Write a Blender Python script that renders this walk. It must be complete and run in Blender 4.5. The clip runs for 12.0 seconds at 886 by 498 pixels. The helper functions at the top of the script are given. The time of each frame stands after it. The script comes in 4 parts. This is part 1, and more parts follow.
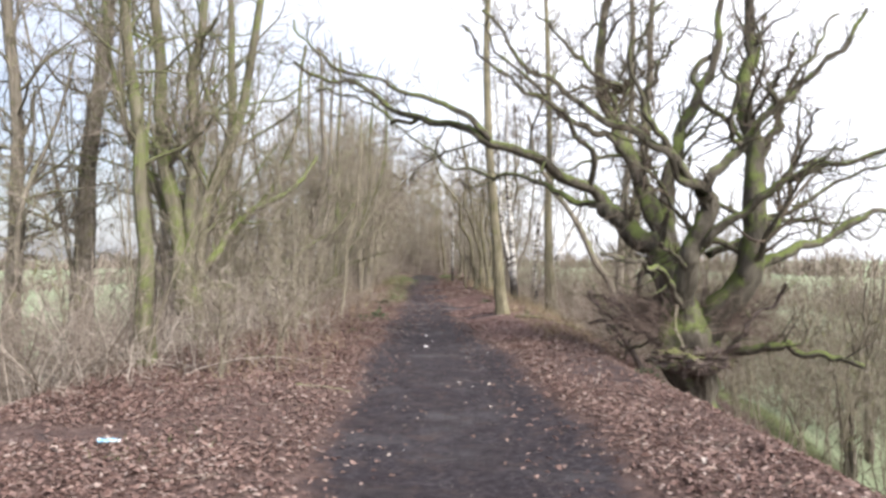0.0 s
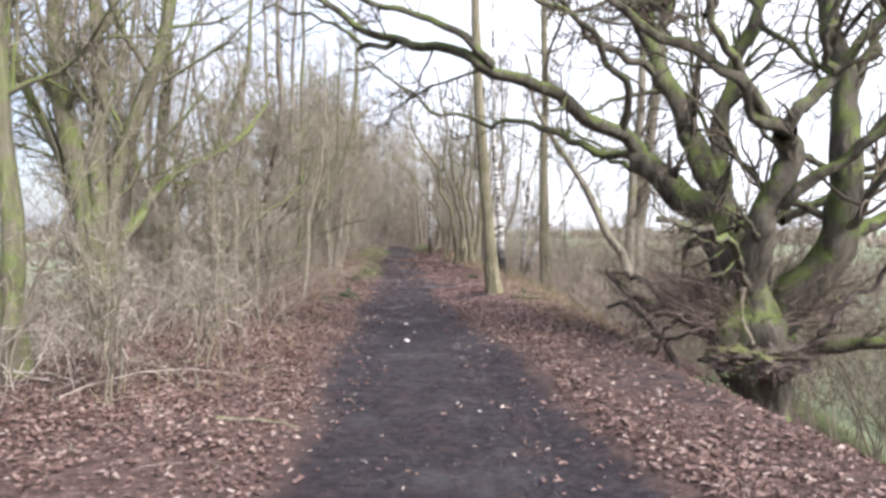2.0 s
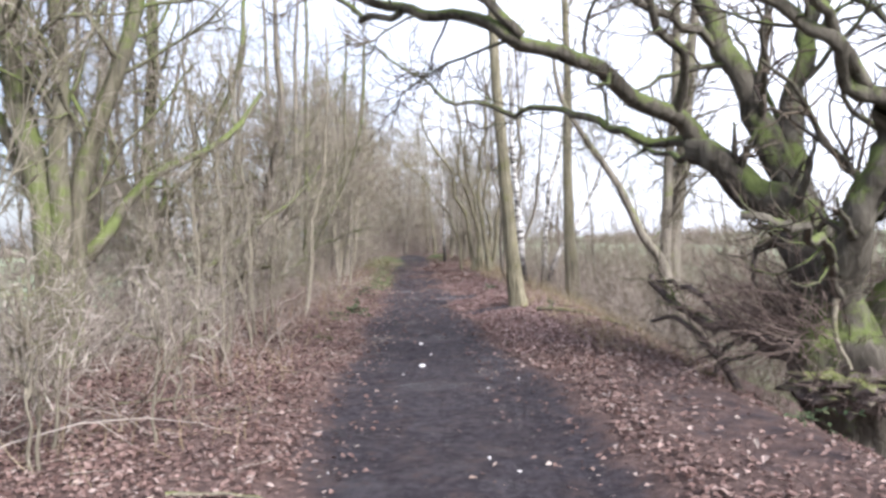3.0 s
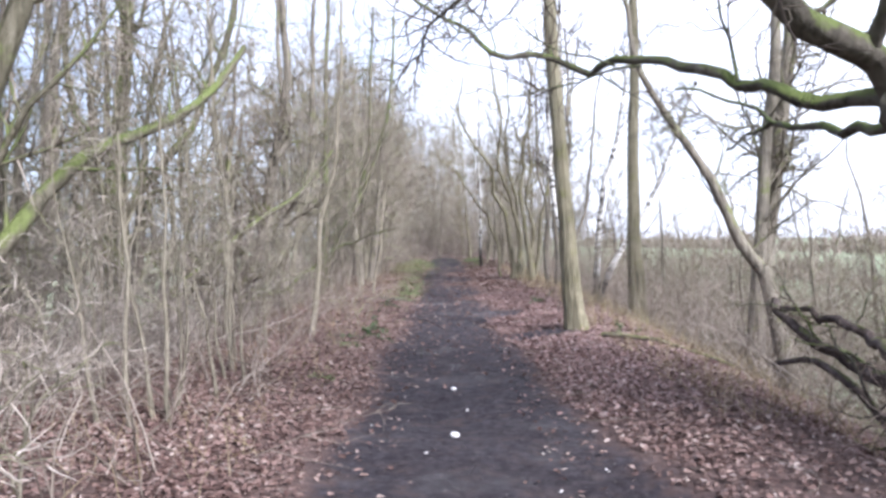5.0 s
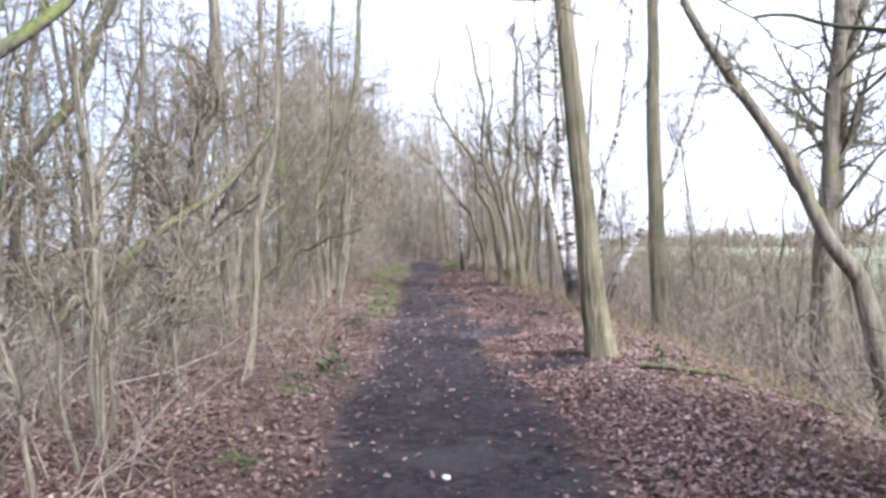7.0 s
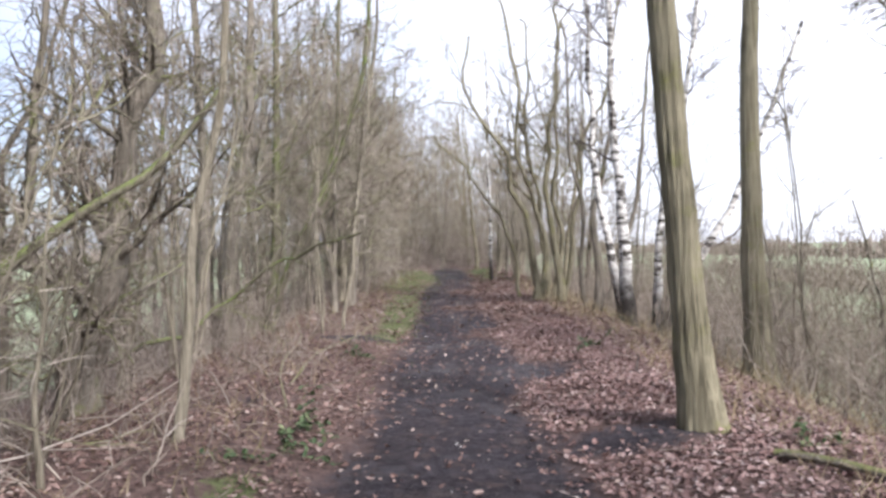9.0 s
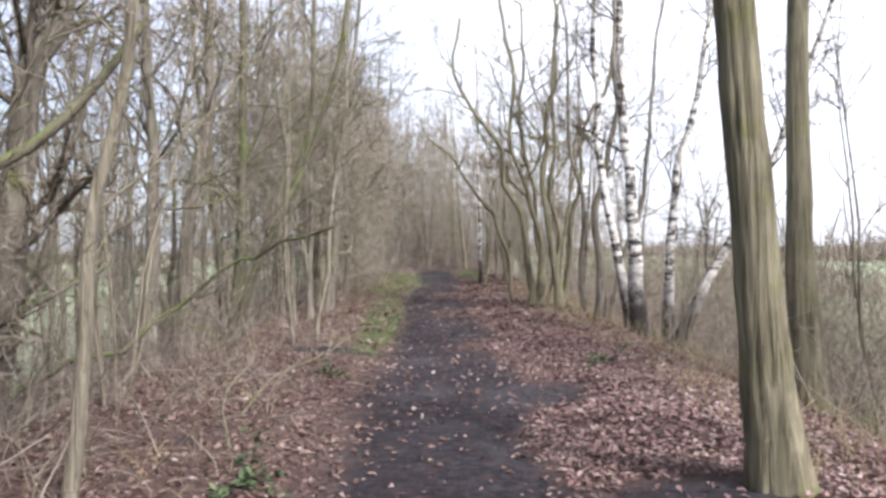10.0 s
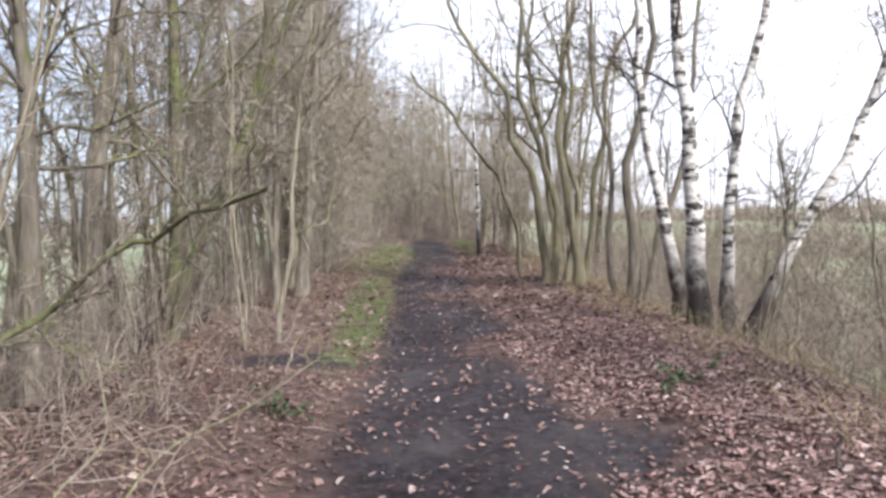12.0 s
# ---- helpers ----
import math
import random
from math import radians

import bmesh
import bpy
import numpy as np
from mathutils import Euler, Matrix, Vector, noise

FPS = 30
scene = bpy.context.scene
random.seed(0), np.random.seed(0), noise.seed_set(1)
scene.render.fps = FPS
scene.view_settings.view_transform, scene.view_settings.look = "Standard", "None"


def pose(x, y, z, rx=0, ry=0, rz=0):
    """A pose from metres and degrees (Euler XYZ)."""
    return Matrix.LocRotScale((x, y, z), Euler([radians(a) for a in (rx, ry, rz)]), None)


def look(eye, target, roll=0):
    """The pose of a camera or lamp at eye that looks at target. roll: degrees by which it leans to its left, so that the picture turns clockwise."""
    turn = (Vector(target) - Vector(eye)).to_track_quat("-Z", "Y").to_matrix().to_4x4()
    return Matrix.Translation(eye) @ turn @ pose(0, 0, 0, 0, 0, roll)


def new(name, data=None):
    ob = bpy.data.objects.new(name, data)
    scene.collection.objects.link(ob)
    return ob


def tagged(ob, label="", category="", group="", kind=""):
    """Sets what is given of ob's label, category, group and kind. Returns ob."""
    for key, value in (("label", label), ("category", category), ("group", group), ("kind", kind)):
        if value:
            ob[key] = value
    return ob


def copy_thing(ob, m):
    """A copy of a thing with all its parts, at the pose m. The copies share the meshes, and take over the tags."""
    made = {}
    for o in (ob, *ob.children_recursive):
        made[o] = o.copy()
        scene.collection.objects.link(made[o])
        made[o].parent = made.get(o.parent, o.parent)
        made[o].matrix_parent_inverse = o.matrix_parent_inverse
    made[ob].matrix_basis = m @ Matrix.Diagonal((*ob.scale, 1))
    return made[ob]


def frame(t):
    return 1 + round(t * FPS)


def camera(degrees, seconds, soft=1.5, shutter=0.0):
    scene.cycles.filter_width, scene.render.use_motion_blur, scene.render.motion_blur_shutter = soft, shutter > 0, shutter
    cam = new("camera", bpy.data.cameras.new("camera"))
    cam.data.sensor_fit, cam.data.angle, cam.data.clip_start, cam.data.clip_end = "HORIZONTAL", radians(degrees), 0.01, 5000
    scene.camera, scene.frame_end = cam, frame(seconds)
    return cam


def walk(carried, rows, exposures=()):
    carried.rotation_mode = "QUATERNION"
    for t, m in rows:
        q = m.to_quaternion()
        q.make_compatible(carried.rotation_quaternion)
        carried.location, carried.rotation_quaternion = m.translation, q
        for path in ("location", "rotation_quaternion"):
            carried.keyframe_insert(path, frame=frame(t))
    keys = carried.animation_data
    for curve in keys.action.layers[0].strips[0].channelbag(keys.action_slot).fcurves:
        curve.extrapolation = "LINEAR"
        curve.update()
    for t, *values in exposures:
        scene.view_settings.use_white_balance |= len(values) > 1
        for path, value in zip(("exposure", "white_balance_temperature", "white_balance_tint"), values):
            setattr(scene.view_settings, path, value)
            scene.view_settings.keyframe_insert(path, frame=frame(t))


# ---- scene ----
cam = camera(59.2, 12.0, soft=3.1)
METRES, EYE, TILT, LEAN, TURN = 16.0, 1.5, 0.8, 0.0, 0.0
ROWS = [
    (0.0, 0.0, 0.0, 0.0, 0.0, 0.0, 0.0),
    (0.5, -0.0039, 0.0404, -0.0006, -2.57, -0.66, -0.06),
    (1.0, -0.0044, 0.084, -0.0021, -1.49, -1.52, 1.31),
    (1.5, -0.0078, 0.1248, -0.0027, -2.26, -2.54, 0.65),
    (2.0, -0.0088, 0.1698, -0.0035, -1.94, -2.14, 0.23),
    (2.5, -0.0114, 0.212, -0.005, -1.71, -2.37, 0.77),
    (3.0, -0.0099, 0.2577, -0.0059, -0.99, -1.57, 1.24),
    (3.5, -0.0097, 0.2987, -0.0057, 1.25, -1.3, -0.14),
    (5.5, -0.0144, 0.4651, -0.0059, 1.84, -1.47, 1.46),
    (6.0, -0.017, 0.5069, -0.0065, 1.51, -1.48, 3.74),
    (6.5, -0.0164, 0.5462, -0.0078, -0.1, -1.54, 2.53),
    (7.0, -0.0178, 0.5873, -0.0083, -0.16, -1.23, 1.72),
    (9.0, -0.016, 0.749, -0.0073, 1.89, -0.85, 1.04),
    (9.5, -0.0185, 0.7899, -0.0085, 1.48, -1.11, 1.69),
    (10.0, -0.0202, 0.8357, -0.0097, 0.88, -0.78, 0.69),
    (10.5, -0.0231, 0.8762, -0.01, 1.0, -0.84, 0.56),
    (11.0, -0.0267, 0.9177, -0.01, 0.25, -1.94, 0.63),
    (11.5, -0.0279, 0.9568, -0.01, 1.76, -2.7, 1.21),
    (12.0, -0.0301, 0.9983, -0.01, 0.06, -3.2, 1.58),
]
walk(cam, [(t, pose(0, 0, EYE, TILT, LEAN, TURN) @ pose(METRES * x, METRES * y, METRES * z, 90 + pitch, roll, yaw)) for t, x, y, z, yaw, pitch, roll in ROWS],
     [(0.0, 0.9, 6300, 12), (2.5, 1.05, 5950, 13.5), (5.5, 1.2, 5600, 15), (7.0, 1.2, 5650, 15), (9.5, 0.9, 6000, 14), (12.0, 0.98, 6050, 13.5)])

# ---- world, sun, exposure ----
SUN_EL, SUN_AZ = radians(38), radians(142)     # azimuth clockwise from +y
world = bpy.data.worlds.new("sky")
scene.world = world
world.use_nodes = True
wn, wl = world.node_tree.nodes, world.node_tree.links
wn.clear()
w_out, w_bg = wn.new("ShaderNodeOutputWorld"), wn.new("ShaderNodeBackground")
w_sky, w_co = wn.new("ShaderNodeTexSky"), wn.new("ShaderNodeTexCoord")
w_noise, w_ramp = wn.new("ShaderNodeTexNoise"), wn.new("ShaderNodeValToRGB")
w_mix, w_gain = wn.new("ShaderNodeMix"), wn.new("ShaderNodeMix")
w_sky.sky_type, w_sky.sun_disc = "NISHITA", False
w_sky.sun_elevation, w_sky.sun_rotation = SUN_EL, SUN_AZ
w_sky.dust_density = 2.5
w_noise.inputs["Scale"].default_value, w_noise.inputs["Detail"].default_value = 1.6, 4
w_ramp.color_ramp.elements[0].position, w_ramp.color_ramp.elements[1].position = 0.3, 0.75
w_ramp.color_ramp.elements[0].color, w_ramp.color_ramp.elements[1].color = (0.25,) * 3 + (1,), (0.95,) * 3 + (1,)
w_gain.data_type = w_mix.data_type = "RGBA"
w_gain.blend_type = "MULTIPLY"
w_gain.inputs["Factor"].default_value = 1
w_gain.inputs["B"].default_value = (0.085, 0.085, 0.09, 1)   # sky radiance to scene units
w_mix.inputs["B"].default_value = (1.0, 1.0, 1.03, 1)       # thin white cloud
wl.new(w_co.outputs["Generated"], w_noise.inputs["Vector"])
w_sep, w_side = wn.new("ShaderNodeSeparateXYZ"), wn.new("ShaderNodeMath")   # cloud thickens towards the sun
w_side.operation = "MULTIPLY_ADD"
w_side.inputs[1].default_value = 0.3
wl.new(w_co.outputs["Generated"], w_sep.inputs["Vector"])
wl.new(w_sep.outputs["X"], w_side.inputs[0])
wl.new(w_noise.outputs["Fac"], w_side.inputs[2])
wl.new(w_side.outputs["Value"], w_ramp.inputs["Fac"])
wl.new(w_sky.outputs["Color"], w_gain.inputs["A"])
wl.new(w_ramp.outputs["Color"], w_mix.inputs["Factor"])
wl.new(w_gain.outputs["Result"], w_mix.inputs["A"])
wl.new(w_mix.outputs["Result"], w_bg.inputs["Color"])
wl.new(w_bg.outputs["Background"], w_out.inputs["Surface"])
w_bg.inputs["Strength"].default_value = 1.0

sun = new("sun", bpy.data.lights.new("sun", "SUN"))
sun.data.energy, sun.data.angle, sun.data.color = 3.6, radians(14), (1.0, 0.94, 0.87)
sun_way = Vector((math.sin(SUN_AZ) * math.cos(SUN_EL), math.cos(SUN_AZ) * math.cos(SUN_EL), math.sin(SUN_EL)))
sun.matrix_world = look(sun_way * 50, (0, 0, 0))


# ---- materials ----
class Mat:
    """A small wrapper round a node material."""

    def __init__(self, name, rough=0.9, spec=0.2):
        self.m = bpy.data.materials.new(name)
        self.m.use_nodes = True
        self.t = self.m.node_tree
        self.b = self.t.nodes["Principled BSDF"]
        self.b.inputs["Roughness"].default_value = rough
        self.b.inputs["Specular IOR Level"].default_value = spec
        self.co = self.t.nodes.new("ShaderNodeTexCoord")
        self.geo = self.t.nodes.new("ShaderNodeNewGeometry")

    def link(self, a, b):
        self.t.links.new(a, b)

    def place(self, scale=(1, 1, 1), world_space=False):
        n = self.t.nodes.new("ShaderNodeMapping")
        n.inputs["Scale"].default_value = scale
        self.link(self.geo.outputs["Position"] if world_space else self.co.outputs["Object"], n.inputs["Vector"])
        return n.outputs["Vector"]

    def noise(self, vec, scale, detail=5, rough=0.6, distort=0.0):
        n = self.t.nodes.new("ShaderNodeTexNoise")
        n.inputs["Scale"].default_value, n.inputs["Detail"].default_value = scale, detail
        n.inputs["Roughness"].default_value, n.inputs["Distortion"].default_value = rough, distort
        self.link(vec, n.inputs["Vector"])
        return n.outputs["Fac"]

    def ramp(self, fac, stops):
        n = self.t.nodes.new("ShaderNodeValToRGB")
        e = n.color_ramp.elements
        while len(e) < len(stops):
            e.new(0.5)
        for i, (p, c) in enumerate(stops):
            e[i].position = p
            e[i].color = (*c, 1) if len(c) == 3 else c
        self.link(fac, n.inputs["Fac"])
        return n.outputs["Color"]

    def mix(self, fac, a, b, blend="MIX"):
        n = self.t.nodes.new("ShaderNodeMix")
        n.data_type, n.blend_type = "RGBA", blend
        for v, key in ((fac, "Factor"), (a, "A"), (b, "B")):
            if isinstance(v, (int, float)):
                n.inputs[key].default_value = v if key == "Factor" else (v, v, v, 1)
            elif isinstance(v, tuple):
                n.inputs[key].default_value = (*v, 1)
            else:
                self.link(v, n.inputs[key])
        return n.outputs["Result"]

    def math(self, op, a, b=0.0, c=0.0):
        n = self.t.nodes.new("ShaderNodeMath")
        n.operation = op
        for i, v in enumerate((a, b, c)):
            if isinstance(v, (int, float)):
                n.inputs[i].default_value = v
            else:
                self.link(v, n.inputs[i])
        return n.outputs["Value"]

    def step(self, v, lo, hi):
        n = self.t.nodes.new("ShaderNodeMapRange")
        n.interpolation_type = "SMOOTHSTEP"
        n.inputs["From Min"].default_value, n.inputs["From Max"].default_value = lo, hi
        self.link(v, n.inputs["Value"])
        return n.outputs["Result"]

    def attr(self, name):
        n = self.t.nodes.new("ShaderNodeAttribute")
        n.attribute_name = name
        return n.outputs["Fac"]

    def bump(self, height, strength, dist=0.01):
        n = self.t.nodes.new("ShaderNodeBump")
        n.inputs["Strength"].default_value, n.inputs["Distance"].default_value = strength, dist
        self.link(height, n.inputs["Height"])
        self.link(n.outputs["Normal"], self.b.inputs["Normal"])

    def done(self, color):
        self.link(color, self.b.inputs["Base Color"])
        return self.m


def bark(name, dark, mid, light, moss=(0.125, 0.14, 0.045), moss_amount=0.5, grain=22, furrow=0.12):
    """Fissured bark, mossy where it faces up and in large patches."""
    k = Mat(name, 0.92, 0.15)
    v = k.place((1, 1, furrow))
    fine = k.noise(v, grain, 6, 0.65, 0.6)
    patch = k.noise(k.place(), 1.7, 3)
    col = k.ramp(fine, [(0.32, dark), (0.5, mid), (0.68, light)])
    col = k.mix(k.step(patch, 0.35, 0.7), col, k.mix(0.6, col, light))
    sep = k.t.nodes.new("ShaderNodeSeparateXYZ")
    k.link(k.geo.outputs["Normal"], sep.inputs["Vector"])
    up = k.math("MULTIPLY", sep.outputs["Z"], 0.22)
    m = k.math("ADD", k.noise(k.place(), 3.1, 5, 0.7), up)
    m = k.step(m, 0.66 - 0.3 * moss_amount, 0.86 - 0.3 * moss_amount)
    m = k.math("MULTIPLY", m, 0.85)
    mosscol = k.mix(k.noise(k.place(), 40, 3), moss, tuple(c * 1.9 for c in moss))
    k.bump(fine, 1.0, 0.05)
    return k.done(k.mix(m, col, mosscol))


def birch_bark():
    k = Mat("birch_bark", 0.7, 0.25)
    band = k.noise(k.place((1, 1, 2.6)), 5, 6, 0.78)
    dark = k.step(k.math("ADD", band, k.math("MULTIPLY", k.noise(k.place(), 1.7, 3), 0.5)), 0.735, 0.82)
    sep = k.t.nodes.new("ShaderNodeSeparateXYZ")
    k.link(k.co.outputs["Object"], sep.inputs["Vector"])
    low = k.step(k.math("ADD", sep.outputs["Z"], k.math("MULTIPLY", k.noise(k.place(), 5), -1.5)), 0.6, -0.35)
    white = k.ramp(k.noise(k.place((1, 1, 3)), 9), [(0.3, (0.45, 0.42, 0.37)), (0.6, (0.72, 0.70, 0.66))])
    f = k.math("MAXIMUM", dark, low)
    k.bump(band, 0.5, 0.01)
    return k.done(k.mix(f, white, (0.045, 0.038, 0.032)))


def twig_mat(name, a, b, c):
    k = Mat(name, 0.85, 0.2)
    r = k.geo.outputs["Random Per Island"]
    col = k.ramp(r, [(0.1, a), (0.5, b), (0.9, c)])
    g = k.noise(k.place(), 7, 3)
    return k.done(k.mix(k.math("MULTIPLY", g, 0.5), col, k.mix(1, col, 0.6, "MULTIPLY")))


def litter_mat(name, stops):
    """Dead leaves: each its own brown, with paler veins and edges."""
    k = Mat(name, 0.7, 0.3)
    col = k.ramp(k.geo.outputs["Random Per Island"], stops)
    f = k.noise(k.place(), 55, 3)
    col = k.mix(k.step(f, 0.4, 0.7), col, k.mix(1, col, 0.6, "MULTIPLY"))
    damp = k.step(k.noise(k.place((1, 1, 1), True), 0.9, 4, 0.6), 0.42, 0.66)      # damp, darker drifts
    return k.done(k.mix(k.math("MULTIPLY", damp, 0.4), col, k.mix(1, col, (0.55, 0.47, 0.47), "MULTIPLY")))


M_OAK = bark("oak_bark", (0.026, 0.022, 0.018), (0.078, 0.068, 0.054), (0.16, 0.143, 0.115), moss=(0.095, 0.118, 0.035), moss_amount=0.56, grain=11, furrow=0.35)
M_DEAD = bark("dead_bark", (0.04, 0.03, 0.027), (0.09, 0.07, 0.062), (0.19, 0.155, 0.14), moss_amount=0.12, grain=14, furrow=0.5)
M_ASH = bark("ash_bark", (0.06, 0.052, 0.036), (0.20, 0.18, 0.12), (0.34, 0.305, 0.21), moss=(0.135, 0.135, 0.05), moss_amount=0.42, grain=24, furrow=0.06)
M_MOSSY = bark("mossy_bark", (0.05, 0.045, 0.03), (0.14, 0.125, 0.085), (0.22, 0.2, 0.15), moss=(0.115, 0.14, 0.045), moss_amount=0.7, grain=18, furrow=0.2)
M_GREY = bark("grey_bark", (0.065, 0.056, 0.045), (0.17, 0.148, 0.118), (0.31, 0.275, 0.22), moss_amount=0.42)
M_PALE = bark("sapling_bark", (0.10, 0.085, 0.06), (0.24, 0.21, 0.155), (0.38, 0.34, 0.26), moss_amount=0.3, grain=30)
M_BIRCH = birch_bark()
M_TWIG = twig_mat("twigs_brown", (0.142, 0.114, 0.09), (0.26, 0.214, 0.174), (0.40, 0.342, 0.285))
M_TWIG_D = twig_mat("twigs_dark", (0.06, 0.046, 0.036), (0.115, 0.09, 0.07), (0.19, 0.155, 0.115))
M_TWIG_P = twig_mat("twigs_pale", (0.225, 0.188, 0.155), (0.385, 0.328, 0.275), (0.57, 0.505, 0.435))
M_TWIG_R = twig_mat("twigs_russet", (0.14, 0.108, 0.086), (0.31, 0.247, 0.2), (0.5, 0.415, 0.345))
M_TWIG_O = twig_mat("twigs_olive", (0.10, 0.082, 0.06), (0.19, 0.158, 0.118), (0.30, 0.26, 0.2))
M_BURR = twig_mat("twigs_burr", (0.085, 0.06, 0.052), (0.16, 0.118, 0.10), (0.27, 0.21, 0.175))
M_LEAF = litter_mat("dead_leaves", [(0.0, (0.10, 0.058, 0.048)), (0.35, (0.195, 0.122, 0.102)), (0.85, (0.30, 0.208, 0.176)), (1.0, (0.44, 0.36, 0.315))])
M_LEAF_R = litter_mat("pink_leaves", [(0.0, (0.16, 0.095, 0.085)), (0.35, (0.28, 0.178, 0.158)), (0.85, (0.40, 0.285, 0.255)), (1.0, (0.54, 0.44, 0.40))])
M_LEAF_P = litter_mat("pale_leaves", [(0.0, (0.16, 0.10, 0.08)), (0.6, (0.36, 0.27, 0.22)), (1.0, (0.52, 0.46, 0.40))])
M_GRASS = twig_mat("grass_green", (0.05, 0.085, 0.02), (0.09, 0.14, 0.035), (0.16, 0.20, 0.06))
M_STRAW = twig_mat("grass_straw", (0.20, 0.15, 0.08), (0.33, 0.26, 0.15), (0.45, 0.38, 0.25))


def ground_mat():
    """Cinder path, leaf mould, grass and field by zone."""
    k = Mat("ground", 0.9, 0.25)
    v = k.place((1, 1, 1), True)
    n1, n2, n3 = k.noise(v, 1.4, 5), k.noise(v, 14, 6, 0.7), k.noise(v, 90, 4, 0.7)
    cinder = k.ramp(n2, [(0.36, (0.022, 0.018, 0.022)), (0.52, (0.048, 0.040, 0.047)), (0.68, (0.09, 0.077, 0.084))])
    cinder = k.mix(k.step(n3, 0.62, 0.72), cinder, (0.17, 0.155, 0.145))
    cinder = k.mix(k.step(n1, 0.45, 0.62), cinder, k.mix(1, cinder, (0.72, 0.62, 0.62), "MULTIPLY"))
    cinder = k.mix(k.math("MULTIPLY", k.step(k.noise(v, 1.1, 6, 0.7), 0.52, 0.66), 0.55), cinder, k.mix(n3, (0.06, 0.055, 0.06), (0.15, 0.138, 0.142)))
    cinder = k.mix(k.step(k.noise(v, 5, 6, 0.75), 0.5, 0.7), cinder, (0.085, 0.06, 0.055))
    mould = k.ramp(n2, [(0.3, (0.05, 0.033, 0.029)), (0.5, (0.14, 0.092, 0.079)), (0.66, (0.25, 0.172, 0.146))])
    mould = k.mix(k.step(n3, 0.5, 0.75), mould, (0.26, 0.17, 0.14))
    turf = k.ramp(n2, [(0.3, (0.075, 0.09, 0.035)), (0.7, (0.19, 0.21, 0.09))])
    # field green paled and greyed, distance haze put into the colour
    field = k.ramp(k.noise(v, 0.05, 6), [(0.3, (0.23, 0.27, 0.16)), (0.6, (0.28, 0.325, 0.20)), (0.75, (0.33, 0.34, 0.25))])
    n4 = k.noise(v, 4.5, 4)
    wob = k.math("ADD", k.math("MULTIPLY", k.math("SUBTRACT", n2, 0.5), 0.9), k.math("MULTIPLY", k.math("SUBTRACT", n4, 0.5), 1.0))
    fp = k.step(k.math("ADD", k.attr("path_zone"), wob), 0.25, 0.75)
    fg = k.step(k.math("ADD", k.attr("grass_zone"), wob), 0.45, 0.65)
    ff = k.step(k.attr("field_zone"), 0.3, 0.7)
    col = k.mix(fp, mould, cinder)
    col = k.mix(fg, col, turf)
    col = k.mix(ff, col, field)
    wet = k.math("MULTIPLY", fp, k.step(n1, 0.5, 0.66))
    damp = k.step(k.math("ADD", k.attr("wet_zone"), k.math("MULTIPLY", k.math("SUBTRACT", n4, 0.5), 0.8)), 0.3, 0.8)
    rough = k.math("SUBTRACT", 0.92, k.math("MAXIMUM", k.math("MULTIPLY", wet, 0.42), k.math("MULTIPLY", damp, 0.52)))
    k.link(rough, k.b.inputs["Roughness"])
    k.bump(k.math("ADD", n2, k.math("MULTIPLY", n3, 0.5)), 1.0, 0.05)
    return k.done(col)


M_GROUND = ground_mat()

# ---- lie of the land ----
rng = np.random.default_rng(7)


def centre(y):
    """Middle of the path."""
    return 0.2 - 0.026 * np.clip(y, -40, 70) + 0.06 * np.sin(y * 0.35)


def smooth(v, lo, hi):
    f = np.clip((v - lo) / (hi - lo), 0, 1)
    return f * f * (3 - 2 * f)


def height(x, y):
    """Embankment with a sunken path, falling to fields on both sides."""
    x, y = np.asarray(x, float), np.asarray(y, float)
    u = x - centre(y)
    z = 0.02 + 0.0095 * np.clip(y, -60, 90)
    z = z + 0.09 * smooth(np.abs(u), 0.75, 1.5) + 0.015 * np.sin(x * 3.1 + y * 1.7) * np.sin(y * 2.3 - x)
    right = np.clip(u - 2.2, 0, None)
    left = np.clip(-u - (3.7 - 0.9 * smooth(y, 11, 19)), 0, None)
    steep = 1 - smooth(y, 11, 15)
    z = z - 3.6 * (1 - np.exp(-(0.6 + 0.35 * steep) * right * right / (right + 0.9 - 0.4 * steep) / 3.6))
    return z - 2.6 * (1 - np.exp(-0.6 * left * left / (left + 0.9) / 2.6))


def path_half(u, y):
    """Half width of the path, narrowing beyond the oak on its right-hand side."""
    left = 0.8 - 0.1 * smooth(y, 8, 14)
    right = 0.92 - 0.48 * smooth(y, 9, 19)
    return np.where(u < 0, left, right) + 0.06 * np.sin(y * 1.3)


def blob(x, y, cx, cy, rx, ry):
    return np.exp(-(((x - cx) / rx) ** 2 + ((y - cy) / ry) ** 2) * 1.2)


